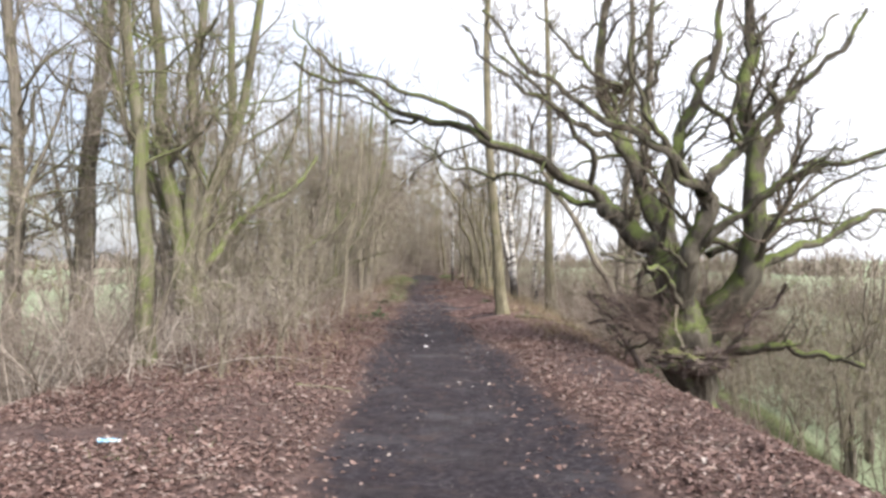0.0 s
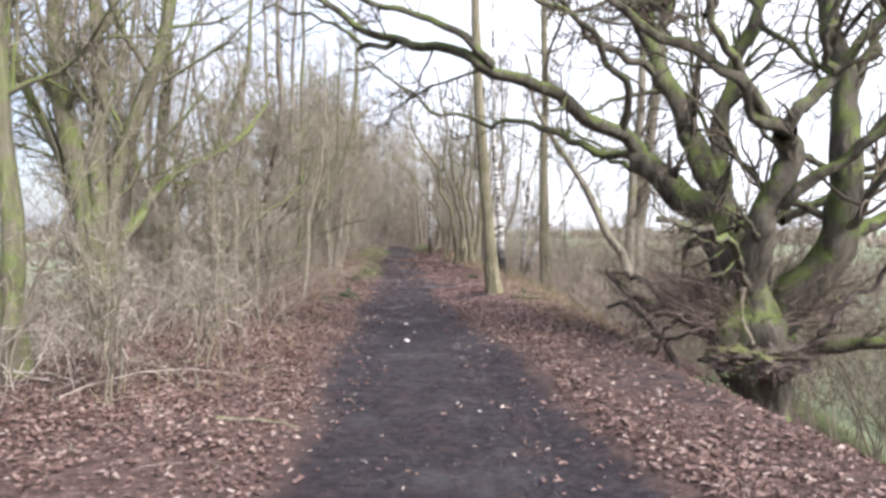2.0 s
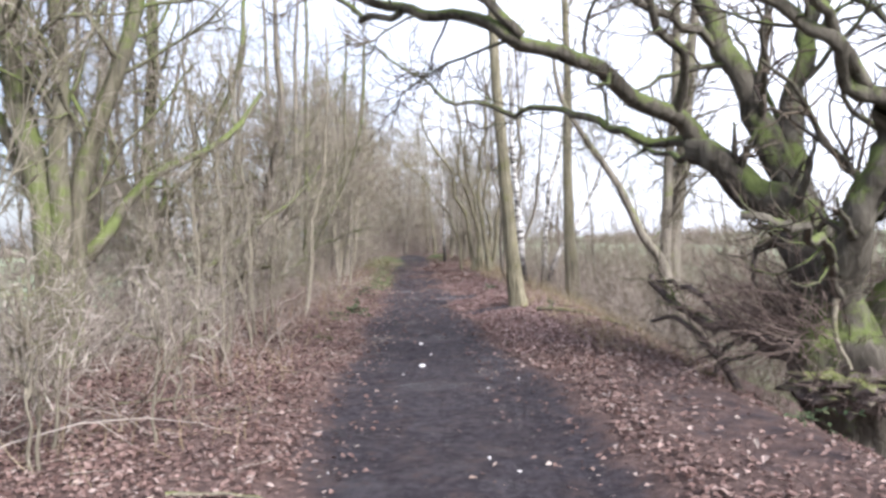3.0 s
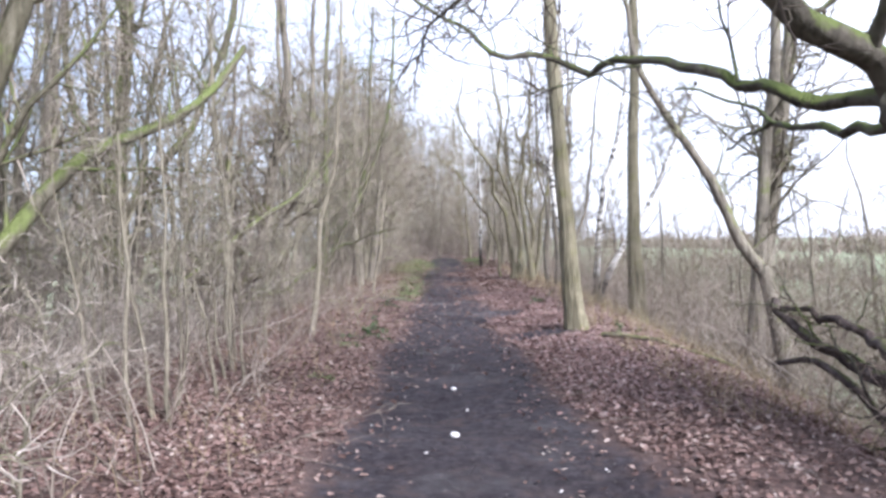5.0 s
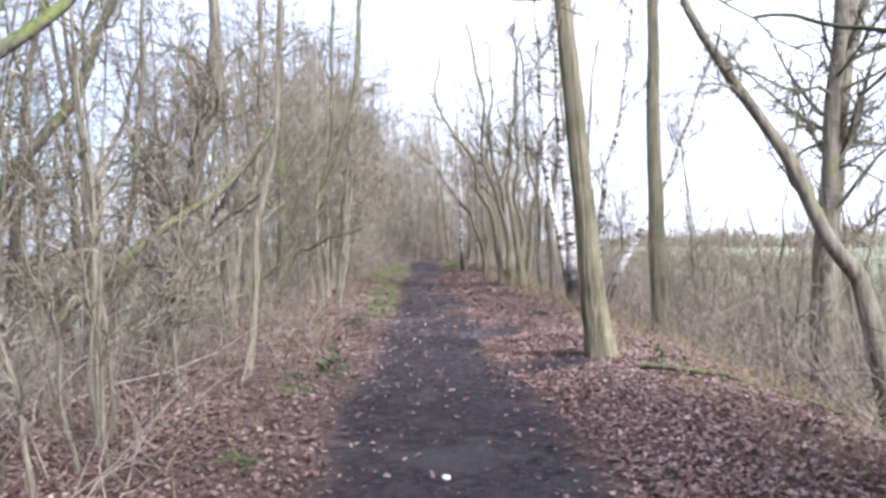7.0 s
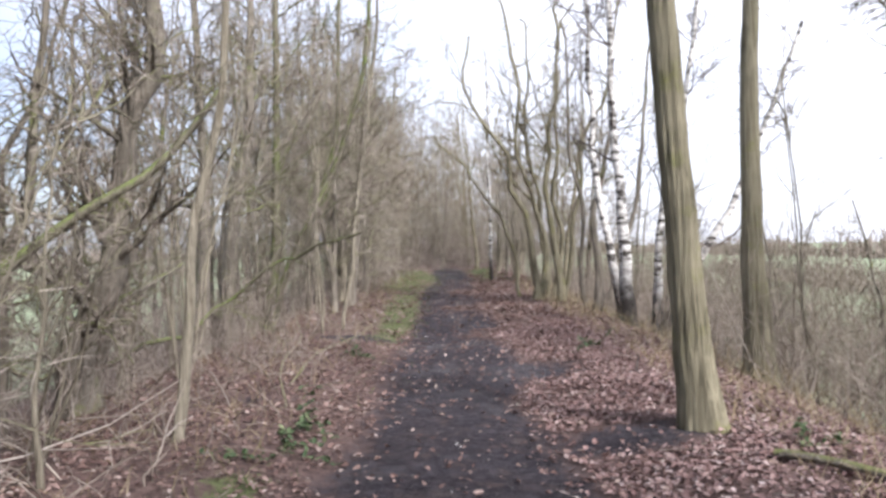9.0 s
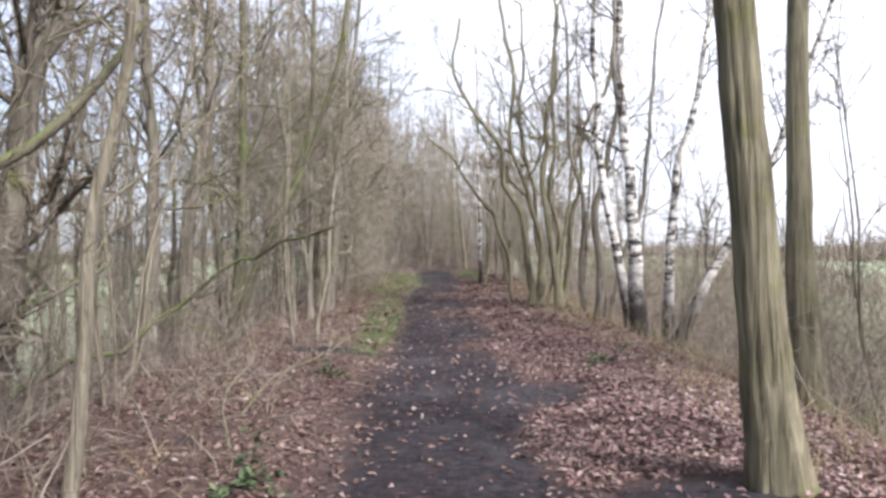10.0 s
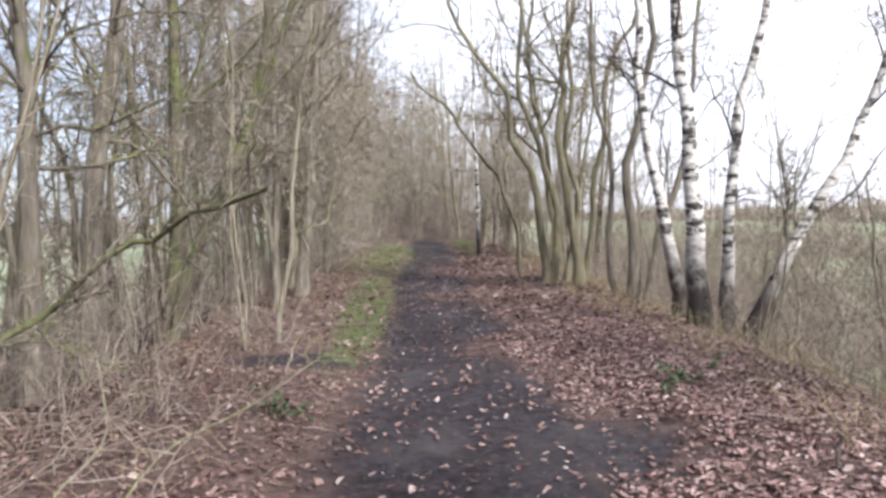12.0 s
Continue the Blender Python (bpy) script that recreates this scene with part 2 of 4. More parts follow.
def path_zone(x, y):
    u = x - centre(y)
    f = (1 - smooth(np.abs(u) - path_half(u, y), -0.3, 0.55)) * (1 - 0.7 * smooth(y, 46, 56))
    for cx, cy, rx, ry in ((-1.8, 22.9, 0.85, 0.5), (0.32, 20.4, 0.7, 0.8), (-0.1, 25.1, 0.55, 0.7), (0.85, 17.35, 0.75, 0.42)):
        f = np.maximum(f, 0.95 * blob(x, y, cx, cy, rx, ry))
    f = np.maximum(f, 0.5 * blob(x, y, 1.95, 9.4, 0.9, 2.6))
    f = np.maximum(f, 0.45 * blob(x, y, -2.3, 21.2, 0.9, 0.5))
    f = np.maximum(f, 0.4 * blob(x, y, -2.9, 6.0, 1.1, 0.35))
    f = np.maximum(f, 0.4 * blob(x, y, -2.2, 18.6, 0.8, 0.5))
    for cx, cy, rx, ry in ((-0.1, 23.7, 0.45, 0.75), (-0.55, 28.2, 0.5, 1.3), (-0.6, 33.5, 0.45, 2.0), (0.35, 18.9, 0.3, 0.5)):
        f = f - 0.7 * blob(x, y, cx, cy, rx, ry)
    return f


def grass_zone(x, y):
    u = x - centre(y)
    f = blob(u, y, -1.08, 26.8, 0.4, 5.5) + blob(u, y, -1.6, 40, 1.2, 9) + 0.8 * blob(u, y, 1.3, 44, 0.8, 9)
    f = f + 0.7 * blob(u, y, -1.35, 16.3, 0.3, 0.6) + 0.6 * blob(u, y, -1.3, 14.2, 0.35, 0.7) + 0.55 * blob(x, y, -2.1, 5.4, 0.5, 0.4)
    return f + 0.8 * smooth(u + 0.5 * np.sin(y * 0.9) + 0.3 * np.sin(y * 2.3 + x), 4.2, 5.6) * (1 - smooth(y, 14, 30))


# ---- mesh helpers ----
def raw_mesh(name, verts, quads, mat, smooth_shade=True):
    me = bpy.data.meshes.new(name)
    verts, quads = np.asarray(verts, np.float32), np.asarray(quads, np.int32)
    n = quads.shape[1]
    me.vertices.add(len(verts))
    me.vertices.foreach_set("co", verts.ravel())
    me.loops.add(quads.size)
    me.loops.foreach_set("vertex_index", quads.ravel())
    me.polygons.add(len(quads))
    me.polygons.foreach_set("loop_start", np.arange(0, quads.size, n, dtype=np.int32))
    me.polygons.foreach_set("use_smooth", np.full(len(quads), smooth_shade))
    me.materials.append(mat)
    me.update(calc_edges=True)
    return me


def part(name, me, parent, label=""):
    ob = new(name, me)
    ob.parent = parent
    return tagged(ob, label)


def unit(v):
    return v / np.maximum(np.linalg.norm(v, axis=-1, keepdims=True), 1e-9)


def tubes(P, R, sides, rough=0.0):
    """Tapered tubes along N polylines of K points: vertices and quads."""
    N, K, _ = P.shape
    T = unit(np.gradient(P, axis=1))
    ref = np.where(np.abs(T[:, 0, 2:3]) > 0.9, np.array([[1.0, 0, 0]]), np.array([[0, 0, 1.0]]))
    U = np.empty_like(P)
    u = unit(np.cross(T[:, 0], ref))
    for k in range(K):
        u = unit(u - (u * T[:, k]).sum(-1, keepdims=True) * T[:, k])
        U[:, k] = u
    W = np.cross(T, U)
    a = np.linspace(0, 2 * np.pi, sides, endpoint=False)
    rad = np.repeat(R[:, :, None], sides, 2)
    if rough:
        rad = rad * (1 + rough * rng.normal(size=(N, K, sides)) + rough * 1.4 * rng.normal(size=(N, 1, sides)))
    V = P[:, :, None] + rad[..., None] * (np.cos(a)[None, None, :, None] * U[:, :, None] + np.sin(a)[None, None, :, None] * W[:, :, None])
    i = np.arange(N * K * sides).reshape(N, K, sides)
    j = np.roll(i, -1, 2)
    F = np.stack([i[:, :-1], j[:, :-1], j[:, 1:], i[:, 1:]], -1).reshape(-1, 4)
    return V.reshape(-1, 3), F


def joined(groups):
    vs, fs, n = [], [], 0
    for v, f in groups:
        vs.append(v)
        fs.append(f + n)
        n += len(v)
    return np.concatenate(vs), np.concatenate(fs)


def curve(points, n, wobble=0.0):
    """n points on a smooth line through the given ones, with a natural wobble."""
    p = np.asarray(points, float)
    d = np.concatenate([[0], np.cumsum(np.linalg.norm(np.diff(p, axis=0), axis=1))])
    q = np.vstack([2 * p[0] - p[1], p, 2 * p[-1] - p[-2]])
    out = []
    for s in np.linspace(0, d[-1], n):
        k = min(np.searchsorted(d, s, "right") - 1, len(p) - 2)
        f = (s - d[k]) / (d[k + 1] - d[k])
        a, b, c, e = q[k], q[k + 1], q[k + 2], q[k + 3]
        out.append(0.5 * (2 * b + (c - a) * f + (2 * a - 5 * b + 4 * c - e) * f * f + (3 * b - a - 3 * c + e) * f ** 3))
    out = np.array(out)
    if wobble:
        j = rng.normal(size=(n, 3)) * wobble
        j[0] = 0
        j[1:-1] = (j[:-2] + j[1:-1] * 2 + j[2:]) / 4
        out = out + j
    return out


def grow(base, way, length, r0, K, wander, lift, tip=0.25):
    """N shoots that set out from base along way."""
    N = len(base)
    P = np.empty((N, K, 3))
    P[:, 0] = base
    d = unit(way)
    for k in range(1, K):
        d = d + wander * rng.normal(size=(N, 3))
        d[:, 2] += lift
        d = unit(d)
        P[:, k] = P[:, k - 1] + d * (length / (K - 1))[:, None]
    return P, r0[:, None] * np.linspace(1, tip, K)[None]


def shoots(P, R, count, t0, t1, angle, ratio, rr, K, wander, lift, lo, hi, rmin=0.002, tip=0.25):
    """Side shoots of the polylines P."""
    N, n, _ = P.shape
    L = np.linalg.norm(np.diff(P, axis=1), axis=2).sum(1)
    who = rng.choice(N, count, p=L / L.sum())
    s = rng.uniform(t0, t1, count)
    f = s * (n - 1)
    i = np.minimum(f.astype(int), n - 2)
    w = (f - i)[:, None]
    base = P[who, i] * (1 - w) + P[who, i + 1] * w
    rad = R[who, i] * (1 - w[:, 0]) + R[who, i + 1] * w[:, 0]
    tan = unit(P[who, i + 1] - P[who, i])
    perp = unit(np.cross(tan, rng.normal(size=(count, 3))))
    a = np.radians(rng.normal(angle, 12, count))[:, None]
    length = np.clip(ratio * L[who] * (1.2 - s) * rng.uniform(0.6, 1.3, count), lo, hi)
    return grow(base, tan * np.cos(a) + perp * np.sin(a), length, np.maximum(rad * rr, rmin), K, wander, lift, tip)


def ragged(stems, n, sides, rough, wobble):
    """Stems given as (points, foot radius, top radius), each as polyline and tube."""
    out = []
    for pts, r0, r1 in stems:
        p = curve(pts, n, wobble)
        s = np.linspace(0, 1, n)
        r = r0 + (r1 - r0) * s ** 0.8 + r0 * 0.55 * np.exp(-s * n * 0.45) * (r0 > 0.06)
        out.append((p[None], r[None], tubes(p[None], r[None], sides, rough)))
    return out


def tree(name, label, category, stems, wood, twig, limbs=14, branches=70, twigs=350, spread=50, lift=0.06, reach=0.4, wander=0.2,
         start=0.25, sides=10, rough=0.04, wobble=0.03, n=16, twig_r=0.0035, group="", hi=(2.0, 1.2, 0.75), fine=True, limb_r=0.3, twig_k=3, limb_wood=None):
    """A bare tree: trunk parts, branches and twigs, under an empty at its foot."""
    foot = np.asarray(stems[0][0][0], float)
    stems = [(np.asarray(p, float) - foot, a, b) for p, a, b in stems]
    root = new(name)
    root.location = foot
    tagged(root, label, category, group)
    made = ragged(stems, n, sides, rough, wobble)
    for _, _, (v, f) in made:
        part("trunk" if len(made) == 1 else "stem", raw_mesh("trunk", v, f, wood), root)
    P, R = np.concatenate([m[0] for m in made]), np.concatenate([m[1] for m in made])
    branches, twigs = (int(branches * 1.6), int(twigs * 2.2)) if fine else (branches, twigs)
    P1, R1 = shoots(P, R, limbs, start, 0.98, spread, reach, limb_r, 8, wander, lift, 0.5, hi[0], 0.008)
    P2, R2 = shoots(P1, R1, branches, 0.15, 1, 45, 0.5, 0.6, 7 if fine else 5, wander * 1.6, lift * 0.6, 0.3, hi[1], twig_r * 1.5)
    P3, R3 = shoots(P2, R2, twigs, 0.1, 1, 42, 0.55, 0.6, 4 if fine else twig_k, wander * 1.8, lift * 0.4, 0.15, hi[2], twig_r)
    boughs = [tubes(P2, R2, 4 if fine else 3)]
    if fine:
        for i in range(limbs):
            part("limb", raw_mesh("limb", *tubes(P1[i:i + 1], R1[i:i + 1], 6), limb_wood or wood), root)
    else:
        boughs.append(tubes(P1, R1, 4))
    tagged(part("branchwork", raw_mesh("branchwork", *joined(boughs), limb_wood or wood), root), kind="stuff")
    tagged(part("crown", raw_mesh("crown", *tubes(P3, R3, 3), twig), root), kind="stuff")
    return root


# ---- ground ----
def ground():
    side = np.concatenate([np.arange(-5.5, 5.51, 0.14), 5.5 + np.cumsum(0.14 * 1.19 ** np.arange(1, 49))])
    xs = np.unique(np.concatenate([-side[side > 5.5], side]))
    ys = np.concatenate([-3 - np.cumsum(0.2 * 1.22 ** np.arange(1, 42))[::-1], np.arange(-3, 40, 0.15), 40 + np.cumsum(0.15 * 1.12 ** np.arange(1, 72))])
    X, Y = np.meshgrid(xs, ys)
    Z = height(X, Y)
    near = (np.abs(X) < 6) & (Y > -3) & (Y < 41)
    Z = Z + np.where(near, rng.normal(size=X.shape) * 0.007, 0)
    i = np.arange(X.size).reshape(X.shape)
    F = np.stack([i[:-1, :-1], i[:-1, 1:], i[1:, 1:], i[1:, :-1]], -1).reshape(-1, 4)
    me = raw_mesh("ground", np.stack([X, Y, Z], -1).reshape(-1, 3), F, M_GROUND)
    u = X - centre(Y)
    wave = 0.8 * np.sin(Y * 0.31) + 0.4 * np.sin(Y * 0.83 + 1)
    field = np.maximum(smooth(u + 0.6 * wave, 5.0, 7.0), smooth(-u + wave, 8, 11))
    for key, val in (("path_zone", path_zone(X, Y)), ("grass_zone", grass_zone(X, Y)), ("field_zone", field), ("wet_zone", blob(X, Y, 0.2, 20.3, 0.5, 0.75) + 0.7 * blob(X, Y, 0.05, 6.7, 0.45, 0.9) + 0.6 * blob(X, Y, -0.1, 25.0, 0.5, 0.6))):
        me.attributes.new(key, "FLOAT", "POINT").data.foreach_set("value", np.asarray(val, np.float32).ravel())
    return tagged(new("ground", me), "embankment with a dark cinder footpath, leaf litter and green fields below", "ground", kind="structure")


ground()

# ---- the old oak on the edge of the bank ----
def oak():
    root = new("oak_tree")
    foot = np.array((3.62, 10.72, -0.55))
    root.location = foot
    tagged(root, "old mossy oak with sprawling bare limbs and a burred bole", "tree")
    P_all, R_all = [], []

    limbs = []

    def limb(r0, r1, *pts, name="limb", n=28, sides=12, rough=0.085, wobble=0.045, wood=M_OAK):
        p = curve(np.array(pts) - foot, n, wobble)
        r = r1 + (r0 - r1) * (1 - np.linspace(0, 1, n)) ** 1.35
        if name == "trunk":
            v = np.linspace(0, 1, n)
            r = (r0 + (r1 - r0) * smooth(v, 0.25, 0.6)) * (1 + 0.3 * np.exp(-6 * v)) * (1 - 0.7 * smooth(v, 0.6, 1.0))
        ob = part(name, raw_mesh(name, *tubes(p[None], r[None], sides, rough), wood), root)
        if name == "limb":
            limbs.append(ob)
            q = curve(np.array(pts) - foot, 16)
            P_all.append(q)
            R_all.append(r1 + (r0 - r1) * (1 - np.linspace(0, 1, 16)) ** 1.5)

    limb(0.22, 0.42, (3.69, 10.95, -1.04), (3.55, 10.85, -0.45), (3.42, 10.8, 0.01), (3.32, 10.75, 0.47), (3.28, 10.72, 0.89), (3.27, 10.74, 1.25), name="trunk", sides=20, n=22)
    limb(0.22, 0.12, (3.26, 10.75, 0.75), (3.15, 10.9, 1.3), (2.97, 11, 1.62), (2.76, 11.1, 1.84), (2.55, 11.25, 2.11), (2.34, 11.4, 2.3), n=16, sides=16)
    limb(0.06, 0.014, (2.34, 11.4, 2.3), (1.9, 12, 2.47), (1.52, 12.6, 2.75), (1, 13.1, 2.9), (0.8, 13.3, 2.89), (0.42, 13.5, 3.05), (0.09, 13.55, 3.11), (-0.28, 13.9, 3.53), (-0.6, 14.1, 3.77), (-0.93, 14.2, 3.96), n=34)
    limb(0.085, 0.02, (2.37, 11.4, 2.28), (2.14, 11.3, 2.57), (1.74, 11.1, 2.7), (1.44, 11, 2.84), (1.15, 10.9, 2.99), (0.8, 10.8, 3.13), (0.46, 10.8, 3.25), (0.12, 11, 3.36), (-0.37, 11.2, 3.53), (-0.8, 11.4, 3.75), (-1.1, 11.53, 3.96), (-1.41, 11.67, 4.15), (-1.87, 11.8, 4.27), (-2.33, 11.9, 4.6), n=40)
    limb(0.05, 0.015, (0.66, 10.75, 3.17), (0.33, 10.8, 3.49), (-0.01, 10.9, 3.69), (-0.42, 11, 3.86), (-0.77, 11.07, 4), (-1.2, 11.13, 4.11), (-1.55, 11.2, 4.28), (-1.79, 11.2, 4.5), (-2.17, 11.2, 4.96), n=34)
    limb(0.045, 0.015, (2.15, 11.3, 2.55), (2.14, 11, 2.9), (2.03, 10.9, 3.1), (1.83, 10.8, 3.22), (1.78, 10.7, 3.37), (1.57, 10.6, 3.59), (1.25, 10.5, 3.71), (0.85, 10.4, 3.92), (0.58, 10.3, 4.15), (0.27, 10.2, 4.57))
    limb(0.035, 0.012, (-0.37, 11.2, 3.53), (-0.67, 11.4, 3.49), (-0.93, 11.6, 3.72), (-1.44, 11.9, 4.02), (-1.95, 12.2, 4.18))
    limb(0.17, 0.05, (3.2, 10.95, 1.3), (3.11, 11.2, 1.8), (2.99, 11.35, 2.32), (2.86, 11.4, 2.8), (2.62, 11.4, 3.25), (2.46, 11.5, 3.67), (2.37, 11.55, 4.13), (2.32, 11.6, 4.59), (2.47, 11.7, 5.44), (2.4, 11.8, 6.31), n=32)
    limb(0.05, 0.014, (2.62, 11.4, 3.23), (2.11, 11.1, 3.34), (1.72, 10.9, 3.52), (1.42, 10.7, 3.72), (0.99, 10.5, 4.01), (0.76, 10.4, 4.28), (0.53, 10.3, 4.67))
    limb(0.045, 0.015, (2.38, 11.5, 4.04), (2.63, 11.4, 4.03), (2.08, 11.2, 4.26), (1.71, 11.1, 4.59), (1.28, 11, 5.05))
    limb(0.13, 0.045, (3.27, 11, 1.37), (3.24, 11.3, 2.02), (3.32, 11.5, 2.55), (3.46, 11.6, 3.08), (3.73, 11.8, 3.64), (3.98, 12, 4.22), (4.25, 12.1, 4.71), (4.39, 12.2, 5.69), n=30)
    limb(0.15, 0.1, (3.23, 10.55, 0.9), (3.24, 10.3, 1.37), (3.38, 10.15, 1.82), (3.44, 10.08, 2.2), (3.38, 10.03, 2.44), n=16)
    limb(0.075, 0.018, (3.37, 10.03, 2.42), (3.04, 9.95, 2.62), (2.79, 9.85, 2.87), (2.42, 9.75, 3.08), (2.11, 9.7, 3.19), (1.85, 9.65, 3.34), (1.54, 9.6, 3.54), (1.23, 9.5, 3.73), (0.99, 9.4, 3.88), (0.75, 9.3, 4.14), (0.46, 9.2, 4.5), n=34)
    limb(0.055, 0.016, (3.17, 9.98, 2.54), (2.92, 9.8, 2.86), (2.66, 9.7, 3.15), (2.46, 9.65, 3.39), (2.39, 9.6, 3.65), (2.26, 9.6, 3.86), (2.37, 9.5, 4.18), (2.59, 9.4, 4.61))
    limb(0.035, 0.012, (2.46, 9.65, 3.39), (2.59, 9.55, 3.72), (2.7, 9.5, 4), (3, 9.4, 4.43))
    limb(0.08, 0.025, (3.37, 10.03, 2.42), (3.57, 10, 2.66), (3.81, 9.95, 2.93), (3.98, 9.9, 3.17), (4.21, 9.85, 3.4), (4.44, 9.8, 3.64), (4.67, 9.75, 3.86), (5.02, 9.7, 4.21), (5.28, 9.6, 4.66), n=30)
    limb(0.04, 0.014, (3.81, 9.95, 2.93), (3.62, 9.8, 3.22), (3.68, 9.7, 3.56), (3.51, 9.65, 3.91), (3.59, 9.6, 4.32))
    limb(0.04, 0.014, (4.21, 9.85, 3.4), (4.11, 9.7, 3.68), (4.28, 9.6, 3.89), (4.41, 9.6, 4.31))
    limb(0.2, 0.05, (3.53, 10.75, 0.4), (3.77, 10.6, 0.78), (3.99, 10.5, 1.12), (4.12, 10.4, 1.48), (4.18, 10.4, 2.01), (4.22, 10.5, 2.49), (4.27, 10.6, 2.97), (4.2, 10.7, 3.4), (4.17, 10.8, 3.9), (4.33, 10.9, 4.34), (4.36, 11, 5.15), (4.52, 11.1, 5.82), n=32)
    limb(0.06, 0.016, (4.27, 10.6, 2.9), (4.57, 10.7, 3.26), (4.76, 10.8, 3.69), (4.89, 10.9, 4.06), (5.24, 11, 4.43), (5.65, 11.2, 5.06))
    limb(0.05, 0.016, (4.25, 12.1, 4.75), (3.89, 12, 4.22), (4.33, 11.6, 3.44), (4.31, 10.9, 2.92))
    limb(0.07, 0.025, (3.41, 10.15, 1.72), (3.6, 9.95, 1.96), (3.85, 9.8, 2.1), (4, 9.7, 2.31), (4.29, 9.55, 2.49), (4.6, 9.45, 2.62), (4.8, 9.4, 2.67), (5.17, 9.3, 2.76), (5.58, 9.2, 3.11), n=30)
    limb(0.035, 0.012, (4.29, 9.55, 2.49), (4.45, 9.5, 2.69), (4.67, 9.4, 2.76), (4.94, 9.3, 2.97))
    limb(0.08, 0.025, (4.24, 10.4, 1.45), (4.67, 10.55, 1.61), (5.17, 10.7, 1.77), (5.64, 10.8, 1.97), (6.35, 11, 2.22), (7.08, 11.1, 2.43))
    limb(0.06, 0.02, (3.64, 10.7, 1.57), (4.19, 11, 1.74), (4.65, 11.2, 2.06), (5.14, 11.3, 2.27), (5.7, 11.5, 2.59), (6.13, 11.6, 2.77), (6.83, 11.7, 3.03))
    limb(0.04, 0.012, (4.65, 11.2, 2.06), (5.21, 11.3, 2.09), (5.71, 11.4, 2.01), (6.3, 11.5, 2.19))
    limb(0.08, 0.035, (3.71, 10.6, 0.17), (3.96, 10.4, 0.29), (4.29, 10.1, 0.38), (4.5, 9.9, 0.34), (4.77, 9.7, 0.29), (5.14, 9.5, 0.24))
    limb(0.13, 0.03, (3.27, 10.8, 0.16), (3.21, 11.6, 0.32), (3.07, 12.4, 0.41), (2.92, 13.1, 0.53), (2.74, 13.6, 0.7), (2.59, 14, 0.97), wood=M_DEAD, rough=0.14)
    limb(0.06, 0.018, (3.09, 12.2, 0.42), (3, 12.9, 0.71), (2.85, 13.5, 0.82), (2.63, 13.9, 0.95), wood=M_DEAD, rough=0.14)
    limb(0.06, 0.02, (3.53, 10.5, 0.06), (3.8, 10.4, 0.33), (4.03, 10.3, 0.63), (4.28, 10.2, 0.89), (4.43, 10.1, 1.09), wood=M_DEAD, rough=0.12)
    limb(0.05, 0.024, (3.16, 10.4, 0.91), (2.95, 10.1, 1.19), (2.56, 9.6, 1.45), (2.26, 9.3, 1.51), (1.88, 8.95, 1.54), rough=0.12)
    limb(0.03, 0.012, (3.1, 10.35, 0.91), (3.07, 10.3, 0.72), (3.08, 10.25, 0.53), (3.13, 10.2, 0.37), wood=M_PALE, name="peeled_stub", n=8, sides=7, wobble=0.012)
    limb(0.05, 0.014, (2.55, 11.25, 2.11), (2.55, 12.1, 2.2), (2.54, 13.2, 2.42), (2.56, 13.8, 2.54), (2.58, 14.4, 2.79), (2.15, 15.2, 3.1), name="bough")
    limb(0.025, 0.01, (2.56, 13.8, 2.54), (2.44, 14, 2.44), (2.32, 14.1, 2.34), name="bough", n=10)
    P, R = np.array(P_all), np.array(R_all)
    P1, R1 = shoots(P, R, 270, 0.2, 1, 42, 0.42, 0.33, 12, 0.24, 0.07, 0.5, 2.3, 0.009)
    P2, R2 = shoots(P1, R1, 1500, 0.15, 1, 48, 0.5, 0.55, 6, 0.28, 0.03, 0.25, 1.1, 0.007)
    P3, R3 = shoots(P2, R2, 3200, 0.1, 1, 45, 0.55, 0.6, 4, 0.25, 0.02, 0.12, 0.5, 0.0042)
    for i in range(len(P1)):
        bearer = limbs[int(np.argmin(np.linalg.norm(P - P1[i, 0], axis=2).min(1)))]
        part("branch", raw_mesh("branch", *tubes(P1[i:i + 1], R1[i:i + 1], 6), M_OAK), bearer)
    tagged(part("crown", raw_mesh("crown", *joined([tubes(P2, R2, 4), tubes(P3, R3, 3)]), M_TWIG_D), root), kind="stuff")
    # the burr itself, a knotted swelling of the bole
    bm = bmesh.new()
    bmesh.ops.create_icosphere(bm, subdivisions=4, radius=1.0)
    for v in bm.verts:
        q = v.co.copy()
        f = 1 + 0.3 * noise.noise(q * 2.1) + 0.24 * noise.noise(q * 5.3) + 0.16 * noise.noise(q * 12)
        v.co = Vector((q.x * 0.52 * f - 0.24, q.y * 0.42 * f - 0.17, q.z * 0.2 * f + 0.72))
    me = bpy.data.meshes.new("burr")
    bm.to_mesh(me)
    bm.free()
    me.materials.append(M_DEAD)
    part("burr", me, root, "dark knotted burr")
    # thicket of shoots out of the burr
    N = 520
    a = rng.uniform(-0.2 * np.pi, 1.2 * np.pi, N)      # few shoots on the shaded face of the bole
    way = np.stack([np.cos(a), np.sin(a), rng.uniform(0.05, 0.6, N)], 1)
    base = np.array((3.36, 10.66, 0.56)) - foot + unit(way) * 0.2 + way * rng.uniform(0, 0.6, N)[:, None] * (1, 1, 0.3) + rng.normal(size=(N, 3)) * (0.12, 0.12, 0.13)
    Q, S = grow(base, way, rng.uniform(0.25, 1.15, N), rng.uniform(0.003, 0.009, N), 6, 0.33, 0.03)
    Q2, S2 = shoots(Q, S, 1700, 0.1, 1, 45, 0.55, 0.65, 4, 0.35, 0.03, 0.15, 0.6, 0.003)
